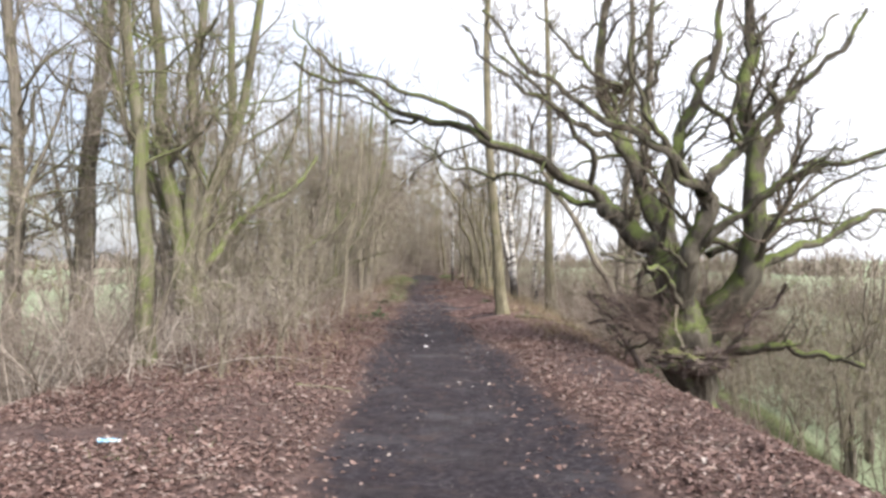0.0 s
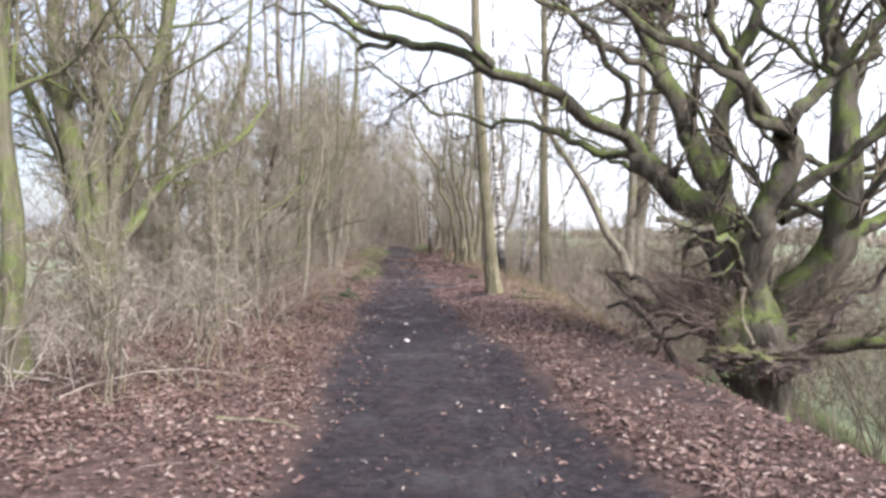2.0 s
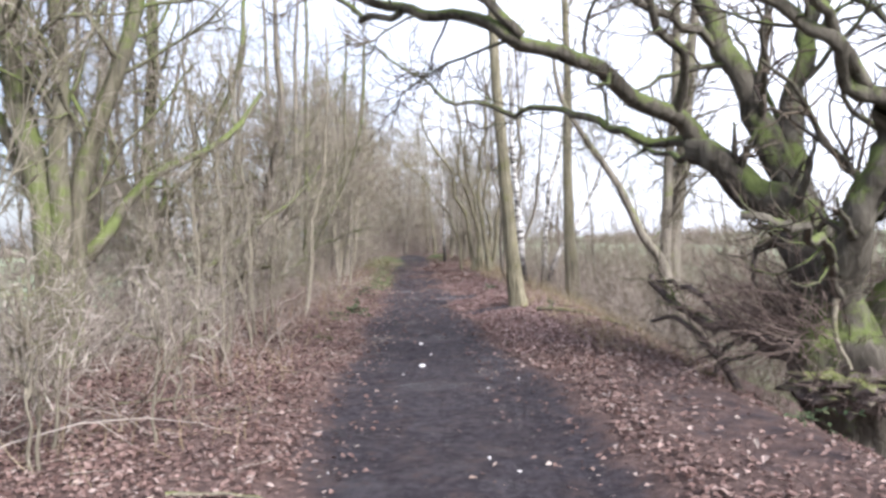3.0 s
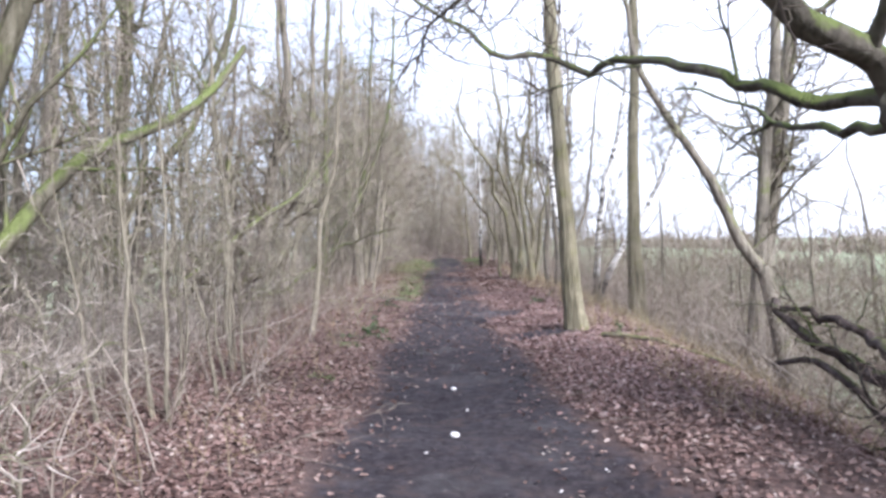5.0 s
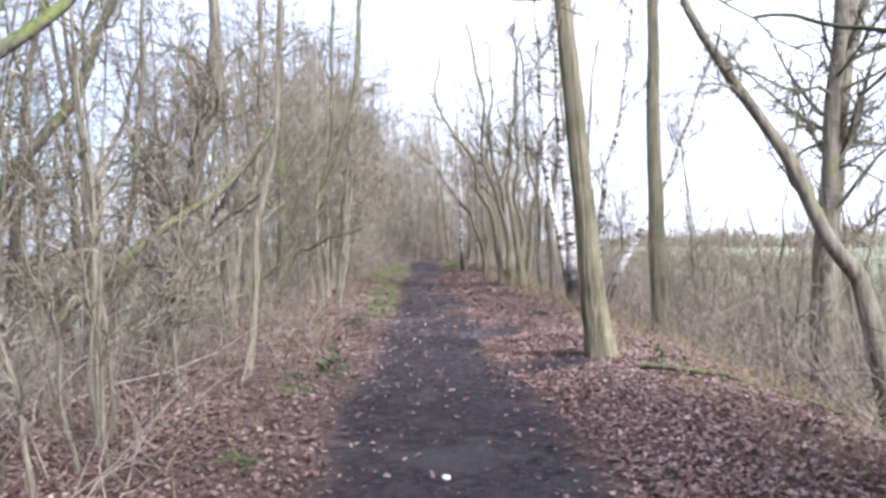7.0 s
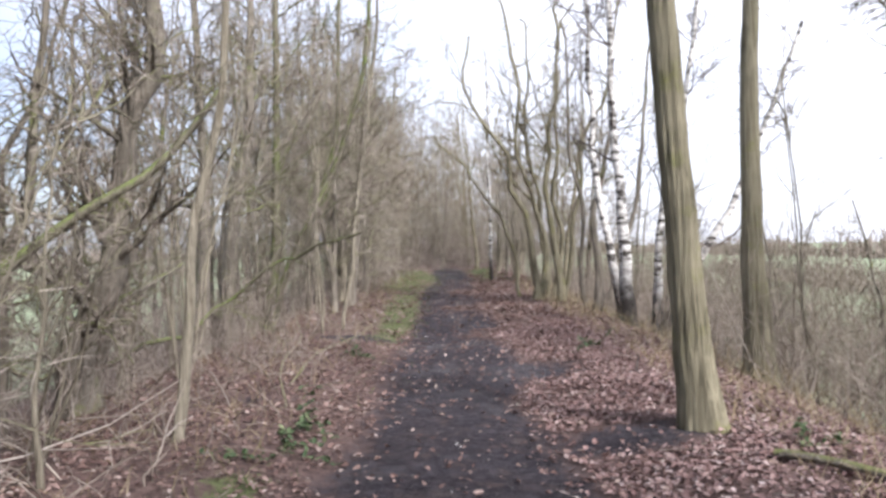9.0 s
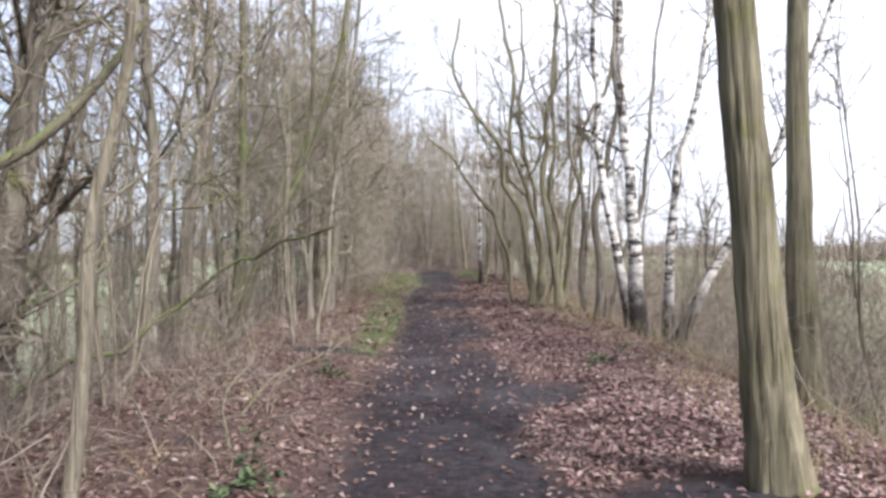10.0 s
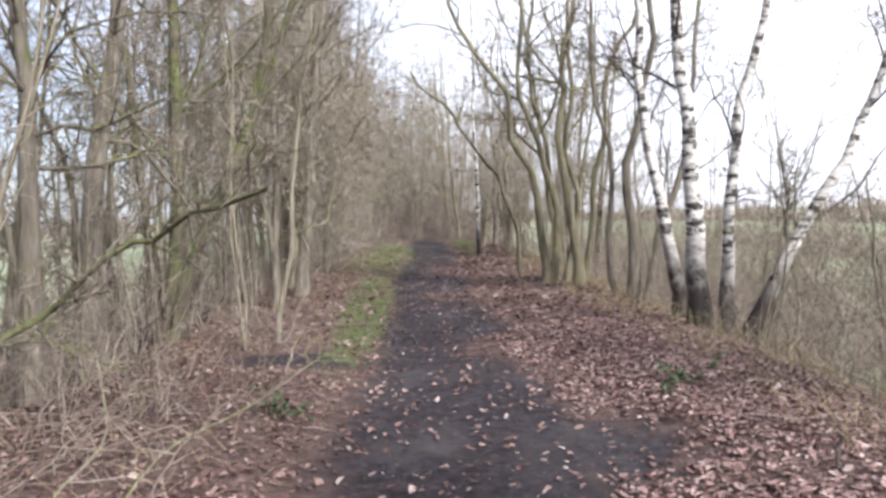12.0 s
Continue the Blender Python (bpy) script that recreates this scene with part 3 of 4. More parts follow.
    b = rng.uniform(0, 2 * np.pi, 420)
    stub = np.stack([np.cos(b), np.sin(b), rng.uniform(-0.5, 0.6, 420)], 1)
    Q3, S3 = grow(stub * (0.45, 0.36, 0.17) + (-0.24, -0.17, 0.72), stub, rng.uniform(0.06, 0.28, 420), rng.uniform(0.003, 0.007, 420), 4, 0.35, 0.05)
    tagged(part("burr_stubs", raw_mesh("burr_stubs", *tubes(Q3, S3, 3), M_BURR), root, "short dead stubs bristling from the burr"), kind="stuff")
    tagged(part("burr_brush", raw_mesh("burr_brush", *joined([tubes(Q, S, 3), tubes(Q2, S2, 3)]), M_BURR), root, "dense brown brush of shoots round the burr"), kind="stuff")


oak()


# ---- trees of the right bank ----
def stem_in(y, r0, r1, *xz, lean=0.0):
    """A stem through the given (x, z), set on the ground; lean: metres ahead per metre of height."""
    x0 = xz[0][0]
    z0 = float(height(x0, y)) - 0.06
    pts = [(x0, y, z0)] + [(x, y + lean * (z - z0), z) for x, z in xz if z > z0 + 0.25]
    return pts, r0, r1


tree("ash_tree", "leaning ash with a furrowed olive-green trunk on leaf litter", "tree",
     [stem_in(17.4, 0.115, 0.055, (1.35, 0.2), (1.27, 0.8), (1.2, 1.8), (1.12, 2.85), (1.07, 3.5), (1.03, 4.2), (0.98, 6.0), (1.05, 8.5))],
     M_ASH, M_TWIG, limbs=10, branches=60, twigs=250, start=0.75, reach=0.2, sides=36, n=44, rough=0.045, wobble=0.006)
tree("ash_tree", "straight slender ash trunk on the bank's shoulder", "tree",
     [stem_in(20.4, 0.125, 0.05, (2.83, 0), (2.76, 1.56), (2.75, 3.25), (2.79, 4.9), (2.7, 8.5))],
     M_ASH, M_TWIG, limbs=12, branches=60, twigs=260, start=0.65, reach=0.2, sides=14, n=26, wobble=0.008)
tree("leaning_tree", "bare tree leaning across from the slope with sparse twigs", "tree",
     [stem_in(16.5, 0.1, 0.025, (3.9, -0.3), (3.54, 0.99), (3.25, 1.37), (2.97, 2.02), (2.68, 2.53), (2.4, 2.93), (2.02, 3.58), (1.8, 4.6))],
     M_GREY, M_TWIG_D, limbs=14, branches=60, twigs=240, start=0.3, n=22, reach=0.2, hi=(1.0, 0.7, 0.5))
tree("bank_tree", "upright grey-brown tree rooted on the bank's slope", "tree",
     [stem_in(18.4, 0.105, 0.06, (4.1, -0.3), (4.17, 1.46), (4.29, 2.86), (4.42, 4.24), (4.5, 8.0))],
     M_GREY, M_TWIG_D, limbs=20, branches=110, twigs=450, start=0.25, n=22)
tree("bank_tree", "dark upright tree behind the oak on the slope", "tree",
     [stem_in(19.3, 0.17, 0.06, (4.7, -1.24), (4.54, 0.28), (4.72, 2.26), (4.97, 4.33), (5.1, 6.05), (5.2, 8))],
     M_GREY, M_TWIG_D, limbs=18, branches=100, twigs=400, n=22)
BIRCH = "silver birch with white peeling bark and a black fissured foot"
for y, r, xz in ((24.3, 0.095, ((2.24, 0.2), (2.19, 1.51), (2.12, 2.59), (2.08, 3.77), (2.0, 8))),
                 (25.3, 0.07, ((2.33, 0.2), (2.05, 1.85), (1.87, 3.06), (1.85, 4.05), (1.7, 7.5))),
                 (25.6, 0.075, ((2.98, 0.2), (3.04, 1.35), (3.18, 2.73), (3.54, 4.09), (4.0, 7))),
                 (24.4, 0.08, ((2.7, 0.1), (3.13, 0.81), (3.44, 1.47), (3.81, 2.01), (4.29, 3.08), (5.0, 5)))):
    tree("birch_tree", BIRCH, "tree", [stem_in(y, r, 0.03, *xz)], M_BIRCH, M_TWIG_D, limbs=14, branches=60, twigs=300, hi=(1.3, 0.9, 0.6),
         start=0.2, spread=46, n=22, sides=12, rough=0.05, wobble=0.05, wander=0.22, limb_r=0.3, group="birches on the bank", limb_wood=M_DEAD)
tree("coppiced_tree", "many-stemmed coppiced tree with slender olive stems", "tree",
     [stem_in(29.0, 0.07, 0.025, (1.18, 0.4), (1.12, 1.83), (0.63, 3.06), (0.19, 4.19), (-0.25, 5.13), (-0.4, 6.2)),
      stem_in(29.0, 0.07, 0.025, (1.27, 0.4), (1.4, 1.82), (1.01, 3.24), (0.84, 4.17), (0.68, 5.1), (0.5, 7)),
      stem_in(28.6, 0.075, 0.025, (1.68, 0.3), (1.56, 1.53), (1.36, 2.72), (1.43, 3.89), (1.64, 4.96), (1.7, 7)),
      stem_in(28.6, 0.06, 0.02, (1.72, 0.3), (1.84, 1.53), (2.04, 2.7), (2.34, 4.05), (2.72, 4.93), (3.1, 7)),
      stem_in(29.6, 0.06, 0.02, (1.5, 0.4), (1.35, 1.6), (1.25, 2.6), (1.05, 3.6), (1.15, 4.8), (1.0, 7)),
      stem_in(29.4, 0.055, 0.02, (1.6, 0.4), (1.75, 1.4), (1.65, 2.6), (1.85, 3.6), (1.75, 5.0), (1.9, 7)),
      stem_in(30.0, 0.05, 0.02, (0.91, 0.4), (0.73, 1.56), (0.29, 2.48), (-0.1, 3.1), (-0.9, 4.23))],
     M_ASH, M_TWIG, limbs=44, branches=200, twigs=800, start=0.3, n=18, sides=8, wobble=0.1, reach=0.55, limb_r=0.5, wander=0.26, hi=(2.6, 1.4, 0.75))
tree("coppiced_tree", "dark double-stemmed tree beside the birches", "tree",
     [stem_in(27.4, 0.075, 0.025, (2.25, 0.2), (2.3, 1.3), (2.2, 2.2), (2.45, 3.2), (2.6, 4.6), (2.5, 7)),
      stem_in(27.2, 0.06, 0.02, (2.35, 0.2), (2.6, 1.2), (2.95, 2.2), (3.1, 3.4), (3.4, 6)),
      stem_in(27.6, 0.055, 0.02, (2.1, 0.2), (1.95, 1.3), (2.05, 2.4), (1.8, 3.6), (1.7, 6))],
     M_GREY, M_TWIG, limbs=26, branches=120, twigs=450, start=0.25, n=18, sides=8, wobble=0.05)
tree("birch_tree", "thin white birch stem beside the far path", "tree",
     [stem_in(38, 0.06, 0.03, (0.48, 0.4), (0.46, 2.86), (0.42, 4.44), (0.4, 8))], M_BIRCH, M_TWIG, limbs=14, branches=50, twigs=200, start=0.4)

for x, y, h in ((6.4, 12.3, 2.6), (7.3, 13.4, 3.2), (6.9, 10.6, 2.2)):
    z = float(height(x, y)) - 0.06
    tree("thorn_bush", "dark many-stemmed thorn bush low on the slope", "bush",
         [([(x, y, z), (x + 0.1 * a, y + 0.1 * b, z + 0.5 * h), (x + 0.45 * a, y + 0.45 * b, z + h)], 0.06, 0.015) for a, b in ((1, 0.3), (-0.9, 0.6), (0.1, -1), (-0.4, -0.5))],
         M_GREY, M_TWIG_D, limbs=26, branches=110, twigs=400, start=0.2, n=12, sides=7, wobble=0.06, group="thorn bushes on the slope")

# ---- trees of the left bank ----
tree("mossy_tree", "straight mossy tree at the edge of the thicket", "tree",
     [stem_in(9.75, 0.11, 0.05, (-3.72, 0.2), (-3.76, 1.93), (-3.85, 3.35), (-3.97, 4.8), (-4.0, 7.8))],
     M_MOSSY, M_TWIG, limbs=24, branches=130, twigs=560, start=0.3, n=22)
tree("mossy_tree", "green mossy many-stemmed tree rising from the thicket", "tree",
     [stem_in(12.3, 0.17, 0.05, (-4.0, 0.2), (-4.05, 1.59), (-4.32, 2.66), (-4.5, 3.83), (-4.6, 5.62), (-4.7, 8)),
      stem_in(12.4, 0.12, 0.04, (-3.95, 0.2), (-3.91, 1.59), (-3.52, 2.93), (-3.16, 4.27), (-2.9, 5.62), (-2.8, 7.5)),
      stem_in(12.2, 0.12, 0.04, (-3.98, 0.2), (-3.96, 1.68), (-3.87, 2.93), (-3.88, 4.27), (-3.71, 5.62), (-3.7, 8)),
      ([(-4.05, 12.4, 0.0), (-4.1, 12.5, 1.0), (-3.67, 12.8, 1.57), (-3.62, 13, 1.84), (-3.48, 13.2, 2.12), (-3.34, 13.4, 2.28), (-3.07, 13.7, 2.48), (-2.59, 14, 2.88), (-2.33, 14.3, 3.38)], 0.1, 0.03),
      stem_in(12.5, 0.09, 0.03, (-4.1, 0.2), (-4.2, 1.6), (-4.8, 3.0), (-5.3, 4.6), (-5.6, 6.5))],
     M_MOSSY, M_TWIG, limbs=70, branches=330, twigs=1300, start=0.22, n=20, wobble=0.04)
tree("mossy_tree", "stout mossy tree with winding limbs in the thicket", "tree",
     [stem_in(17.0, 0.16, 0.06, (-4.75, 0.0), (-4.8, 1.8), (-4.72, 3.2), (-4.6, 4.6), (-4.7, 8)),
      stem_in(17.2, 0.09, 0.03, (-4.8, 0.0), (-4.85, 1.6), (-5.3, 2.8), (-5.6, 4.4), (-5.7, 7)),
      stem_in(16.8, 0.08, 0.03, (-4.7, 0.0), (-4.6, 1.7), (-4.2, 2.5), (-3.7, 3.1), (-3.2, 4.2), (-3.0, 6))],
     M_MOSSY, M_TWIG, limbs=44, branches=200, twigs=700, start=0.2, n=20, wobble=0.05, wander=0.26, hi=(2.4, 1.4, 0.7))
tree("bank_tree", "tall grey tree standing back in the thicket", "tree",
     [stem_in(14, 0.2, 0.07, (-6.47, 0.08), (-6.44, 2.11), (-6.34, 3.64), (-6.05, 5.58), (-5.95, 8.5))],
     M_GREY, M_TWIG, limbs=30, branches=150, twigs=600, n=20)
tree("bank_tree", "tall grey tree standing back in the thicket", "tree",
     [stem_in(13, 0.15, 0.06, (-7.19, -0.5), (-7.12, 3.48), (-7.32, 5.86), (-7.4, 8.5))],
     M_GREY, M_TWIG, limbs=26, branches=130, twigs=520, n=20)
tree("bank_tree", "crooked dark tree low in the thicket", "tree",
     [stem_in(18.3, 0.13, 0.03, (-3.45, 0.2), (-3.48, 0.8), (-3.22, 1.26), (-3.16, 1.76), (-3.05, 2.59), (-2.81, 3.4), (-2.9, 6.5))],
     M_GREY, M_TWIG, limbs=34, branches=170, twigs=700, start=0.12, n=20, wobble=0.05, reach=0.25, hi=(1.4, 0.9, 0.6))
tree("mossy_tree", "slender forked mossy tree leaning over the leaf litter", "tree",
     [stem_in(24.3, 0.075, 0.035, (-3.45, 0.2), (-3.36, 1.3), (-3.32, 2.15), (-3.27, 3.75), (-3.2, 8)),
      stem_in(24.2, 0.055, 0.025, (-3.4, 0.2), (-3.25, 0.95), (-2.99, 1.53), (-2.54, 2.36), (-2.14, 3.42), (-1.85, 4.6), (-1.7, 6.5)),
      stem_in(24.4, 0.05, 0.022, (-3.42, 0.2), (-3.2, 1.2), (-2.8, 2.0), (-2.42, 3.1), (-2.3, 4.6), (-2.2, 6.8)),
      stem_in(24.5, 0.045, 0.02, (-3.5, 0.2), (-3.7, 1.5), (-3.85, 2.6), (-4.1, 5.5))],
     M_MOSSY, M_TWIG, limbs=46, branches=130, twigs=300, start=0.2, n=18, wobble=0.03, wander=0.26)
tree("bank_tree", "slim upright tree on the embankment slope", "tree",
     [stem_in(22, 0.08, 0.03, (-3.72, 0), (-3.68, 2.01), (-3.66, 2.66), (-3.74, 3.3), (-3.8, 7))], M_GREY, M_TWIG, limbs=22, branches=80, twigs=200, wander=0.26)
tree("bank_tree", "slim upright tree on the embankment slope", "tree",
     [stem_in(23, 0.1, 0.03, (-3.7, 0), (-3.62, 2.07), (-3.45, 3.07), (-3.35, 3.57), (-3.2, 7.5))], M_GREY, M_TWIG, limbs=22, branches=80, twigs=200, wander=0.26)
tree("sapling", "pale birch sapling beside the green verge", "sapling",
     [stem_in(23.8, 0.035, 0.012, (-2.2, 0.3), (-2.02, 1.51), (-1.9, 2.63), (-1.76, 3.4), (-1.7, 5))], M_PALE, M_TWIG, limbs=12, branches=40, twigs=120, start=0.4, n=16, sides=7)
tree("sapling", "pale slender sapling in the leaf litter", "sapling",
     [stem_in(17.2, 0.045, 0.015, (-2.26, 0.2), (-2.13, 1.17), (-2.13, 1.7), (-1.97, 2.36), (-1.88, 3.03), (-1.8, 5))], M_PALE, M_TWIG, limbs=12, branches=44, twigs=140, start=0.3, n=16, sides=8)
tree("fallen_branch", "mossy broken branch slanting through the thicket", "branch",
     [([(-4.3, 20.4, 0.3), (-3.15, 20.6, 0.92), (-2.75, 20.7, 1.18), (-2.35, 20.5, 1.42), (-1.85, 20.1, 1.62), (-1.36, 19.7, 1.8)], 0.028, 0.011)],
     M_MOSSY, M_TWIG, limbs=12, branches=50, twigs=160, n=18, sides=8, wobble=0.08, reach=0.25, limb_wood=M_GREY)
tree("fallen_branch", "mossy broken branch slanting through the thicket", "branch",
     [([(-4.5, 16.7, 0.1), (-4.0, 16.9, 0.85), (-3.43, 17.07, 1.37), (-2.9, 17.25, 1.82), (-2.5, 17.4, 2.12), (-2.23, 17.52, 2.38), (-1.95, 17.6, 2.75)], 0.065, 0.022)],
     M_MOSSY, M_TWIG, limbs=10, branches=50, twigs=180, n=18, sides=8, reach=0.25, limb_wood=M_GREY)
# pale stems that stand out in front of the thicket
for x, y, h, dx in ((-2.49, 12.06, 2.6, -0.1), (-2.75, 12.13, 2.2, -0.35), (-2.6, 16.14, 2.3, 0.05), (-2.38, 13.83, 1.9, -0.3), (-2.57, 14.77, 2.4, -0.15), (-2.21, 13.05, 1.5, -0.2), (-2.32, 12.31, 2.8, -0.05),
                    (-2.44, 12.33, 2.2, -0.3), (-2.2, 13.81, 1.7, -0.15), (-2.42, 8.62, 0.9, -0.1), (-2.07, 9.89, 0.8, 0.1), (-2.41, 8.53, 0.8, -0.05), (-1.92, 9.06, 0.7, 0.05), (-2.52, 9.0, 1.1, 0.15)):
    tree("sapling", "pale bare stem rising from the leaf litter", "sapling",
         [stem_in(y, 0.012 + 0.004 * h, 0.004, (x, 0.2), (x + 0.3 * dx, 0.2 + 0.35 * h), (x + 0.8 * dx, 0.2 + 0.7 * h), (x + dx, 0.2 + h))],
         M_PALE, M_TWIG_P, limbs=7, branches=16, twigs=40, start=0.3, n=12, sides=6, spread=34, lift=0.1, reach=0.3, group="pale stems in the verge")


# ---- rows of trees further on, and saplings ----
def template(k):
    """One of the trees of the rows, standing at the origin."""
    h = (8.0, 7.2, 8.8, 6.6)[k]
    stems = []
    for s in range((2, 3, 1, 4)[k]):
        a = rng.uniform(0, 6.28)
        lean = rng.uniform(0.05, 0.2)
        hs = h * rng.uniform(0.75, 1)
        c, d = math.cos(a) * lean, math.sin(a) * lean
        stems.append(([(0.06 * c, 0.06 * d, -0.1), (c * hs * 0.3, d * hs * 0.3, hs * 0.3), (c * hs * 0.75, d * hs * 0.75, hs * 0.65), (c * hs, d * hs, hs)], rng.uniform(0.05, 0.085), 0.015))
    return stems


ROW_LABEL = "slender bare tree in the row beside the path"
row_trees = []
for k, (wood, twig) in enumerate(((M_ASH, M_TWIG), (M_GREY, M_TWIG_P), (M_GREY, M_TWIG), (M_PALE, M_TWIG_P))):
    t = tree("row_tree", ROW_LABEL, "tree", template(k), wood, twig, limb_wood=M_PALE, limbs=38, branches=210, twigs=1050, start=0.12, sides=7, n=12,
             spread=58, lift=0.045, wander=0.24, reach=0.48, twig_k=2, twig_r=0.006, group="trees along the embankment", wobble=0.07, fine=False)
    row_trees.append(t)
SAP_LABEL = "thin pale sapling rising from the leaf litter"
saplings = []
for k in range(4):
    h = (2.2, 3.0, 3.8, 4.6)[k]
    a = rng.uniform(0, 6.28, 3)
    stems = [([(0.04 * math.cos(b), 0.04 * math.sin(b), -0.08), (0.12 * math.cos(b) + rng.normal() * 0.05, 0.1 * math.sin(b), h * 0.5), (0.45 * math.cos(b), 0.45 * math.sin(b), h)], 0.013 + 0.002 * k, 0.004) for b in a[:(1, 2, 3, 2)[k]]]
    s = tree("sapling", SAP_LABEL, "sapling", stems, M_PALE, M_TWIG_P, limbs=16, branches=50, twigs=130, start=0.25, sides=5, n=10, spread=40, lift=0.05, wander=0.22, fine=False,
             wobble=0.06, twig_r=0.003, group="saplings along the path", hi=(1.1, 0.6, 0.35))
    saplings.append(s)


def stand(originals, spots, tilt=0.03):
    """Sets the originals and then copies of them on the spots (x, y, scale)."""
    for i, (x, y, s) in enumerate(spots):
        k = i % len(originals)
        m = Matrix.LocRotScale((x, y, float(height(x, y)) - 0.02), Euler((rng.normal() * tilt, rng.normal() * tilt, rng.uniform(0, 6.28))), (s, s, s * rng.uniform(0.9, 1.12)))
        if i < len(originals):
            originals[k].matrix_basis = m
        else:
            c = copy_thing(originals[k], Matrix())
            c.matrix_basis = m


spots = []
for y in np.arange(25, 60, 1.5):
    spots.append((centre(y) - rng.uniform(2.2, 4.0), y + rng.uniform(-0.5, 0.5), rng.uniform(0.85, 1.12)))
for y in np.arange(28, 46, 4.5):
    spots.append((centre(y) - rng.uniform(4.8, 8.0), y + rng.uniform(-0.8, 0.8), rng.uniform(0.75, 1.0)))
for y in np.arange(32, 62, 1.9):
    spots.append((centre(y) + rng.uniform(1.9, 3.8), y + rng.uniform(-0.5, 0.5), rng.uniform(0.65, 0.92)))
for y in np.arange(50, 76, 1.3):
    spots.append((centre(y) + rng.uniform(-2.6, 2.6), y, rng.uniform(0.75, 1.05)))
stand(row_trees, spots)
spots = []
for y in np.arange(8.5, 44, 0.8):
    spots.append((centre(y) - rng.uniform(2.0, 3.8) - 0.5 * (y < 12), y + rng.uniform(-0.3, 0.3), rng.uniform(0.7, 1.15)))
for y in np.arange(13, 44, 1.2):
    spots.append((centre(y) + rng.uniform(2.6, 4.8), y + rng.uniform(-0.4, 0.4), rng.uniform(0.6, 1.0)))
spots += [(4.9, 11.2, 0.7), (5.3, 12.0, 0.8), (4.6, 12.4, 0.75), (5.9, 11.5, 0.85), (5.1, 13.4, 0.8), (6.3, 13.2, 0.9), (5.6, 9.8, 0.7), (4.3, 13.2, 0.7)]
spots += [(4.2 + 0.21 * k, 11.0 + 1.7 * (0.618 * k % 1), 0.6 + 0.35 * (0.37 * k % 1)) for k in range(14)]
stand(saplings, spots, 0.16)


thorns = []
for k, h in enumerate((5.2, 4.4, 6.2)):
    stems = []
    for s in range(3):
        a = 2.1 * s + k
        c, d = math.cos(a), math.sin(a)
        stems.append(([(0.05 * c, 0.05 * d, -0.1), (0.25 * c, 0.2 * d, h * 0.25), (0.4 * c + 0.2 * d, 0.5 * d, h * 0.55), (1.0 * c, 0.9 * d, h)], 0.075, 0.015))
    thorns.append(tree("hawthorn", "crooked bare hawthorn with a dense tangle of fine twigs", "tree", stems, M_GREY, M_TWIG, limb_wood=M_PALE, limbs=44, branches=180,
                       twigs=560, start=0.12, sides=7, n=14, spread=58, lift=0.03, wander=0.36, reach=0.5, twig_k=3, twig_r=0.005, wobble=0.09, hi=(1.5, 1.0, 0.6), fine=False, group="hawthorns on the bank"))
stand(thorns, [(-4.9, 14.6, 0.95), (-5.8, 19.2, 0.95), (-3.9, 17.7, 0.8), (-4.7, 18.8, 0.9), (-3.7, 19.0, 0.75), (-5.1, 17.6, 1.0), (-4.8, 25.6, 0.9), (-6.3, 10.8, 1.05), (-5.6, 16.2, 1.1),
               (6.2, 16.5, 0.75), (5.2, 22.0, 0.62), (7.2, 20.5, 0.8), (5.6, 26.5, 0.6), (6.4, 31.0, 0.75), (4.6, 35.0, 0.7), (8.4, 25.5, 0.8), (9.5, 17.5, 0.85), (3.6, 40.0, 0.7)])


hazels = []
for k, h in enumerate((6.6, 5.6, 7.4)):
    stems = []
    for s in range(6):
        a = 1.05 * s + 0.4 * k
        c, d = math.cos(a), math.sin(a)
        q = rng.uniform(0.6, 1.3)
        hs = h * rng.uniform(0.7, 1)
        stems.append(([(0.1 * c, 0.1 * d, -0.1), (0.25 * c * q, 0.25 * d * q, hs * 0.35), (0.55 * c * q, 0.55 * d * q, hs * 0.7), (1.0 * c * q, 1.0 * d * q, hs)], 0.028, 0.008))
    hazels.append(tree("hazel", "many-stemmed hazel with fine tan twigs", "tree", stems, M_PALE, M_TWIG_P, limbs=60, branches=300, twigs=1500, start=0.2, sides=5, n=10, spread=45,
                       lift=0.05, wander=0.24, reach=0.35, twig_r=0.0045, twig_k=2, wobble=0.05, hi=(1.6, 1.0, 0.7), fine=False, group="hazels on the bank"))
spots = [(centre(y) - u, y, f) for y, u, f in ((14.0, 4.4, 0.8), (16.4, 4.4, 0.9), (24.2, 3.2, 0.8),
                                               (26.8, 2.7, 0.85), (28.2, 3.4, 1.0), (30.5, 2.6, 0.9), (33.0, 3.2, 1.0), (36.0, 2.5, 0.9))]
spots += [(centre(y) + u, y, f) for y, u, f in ((33.0, 2.9, 0.7), (36.5, 2.4, 0.75), (40.0, 2.8, 0.8))]
spots += [(-6.4, 14.0, 1.1), (-7.0, 19.0, 1.2)]
stand(hazels, spots, 0.06)
stand(row_trees, [(-6.6, 18.4, 0.9)])


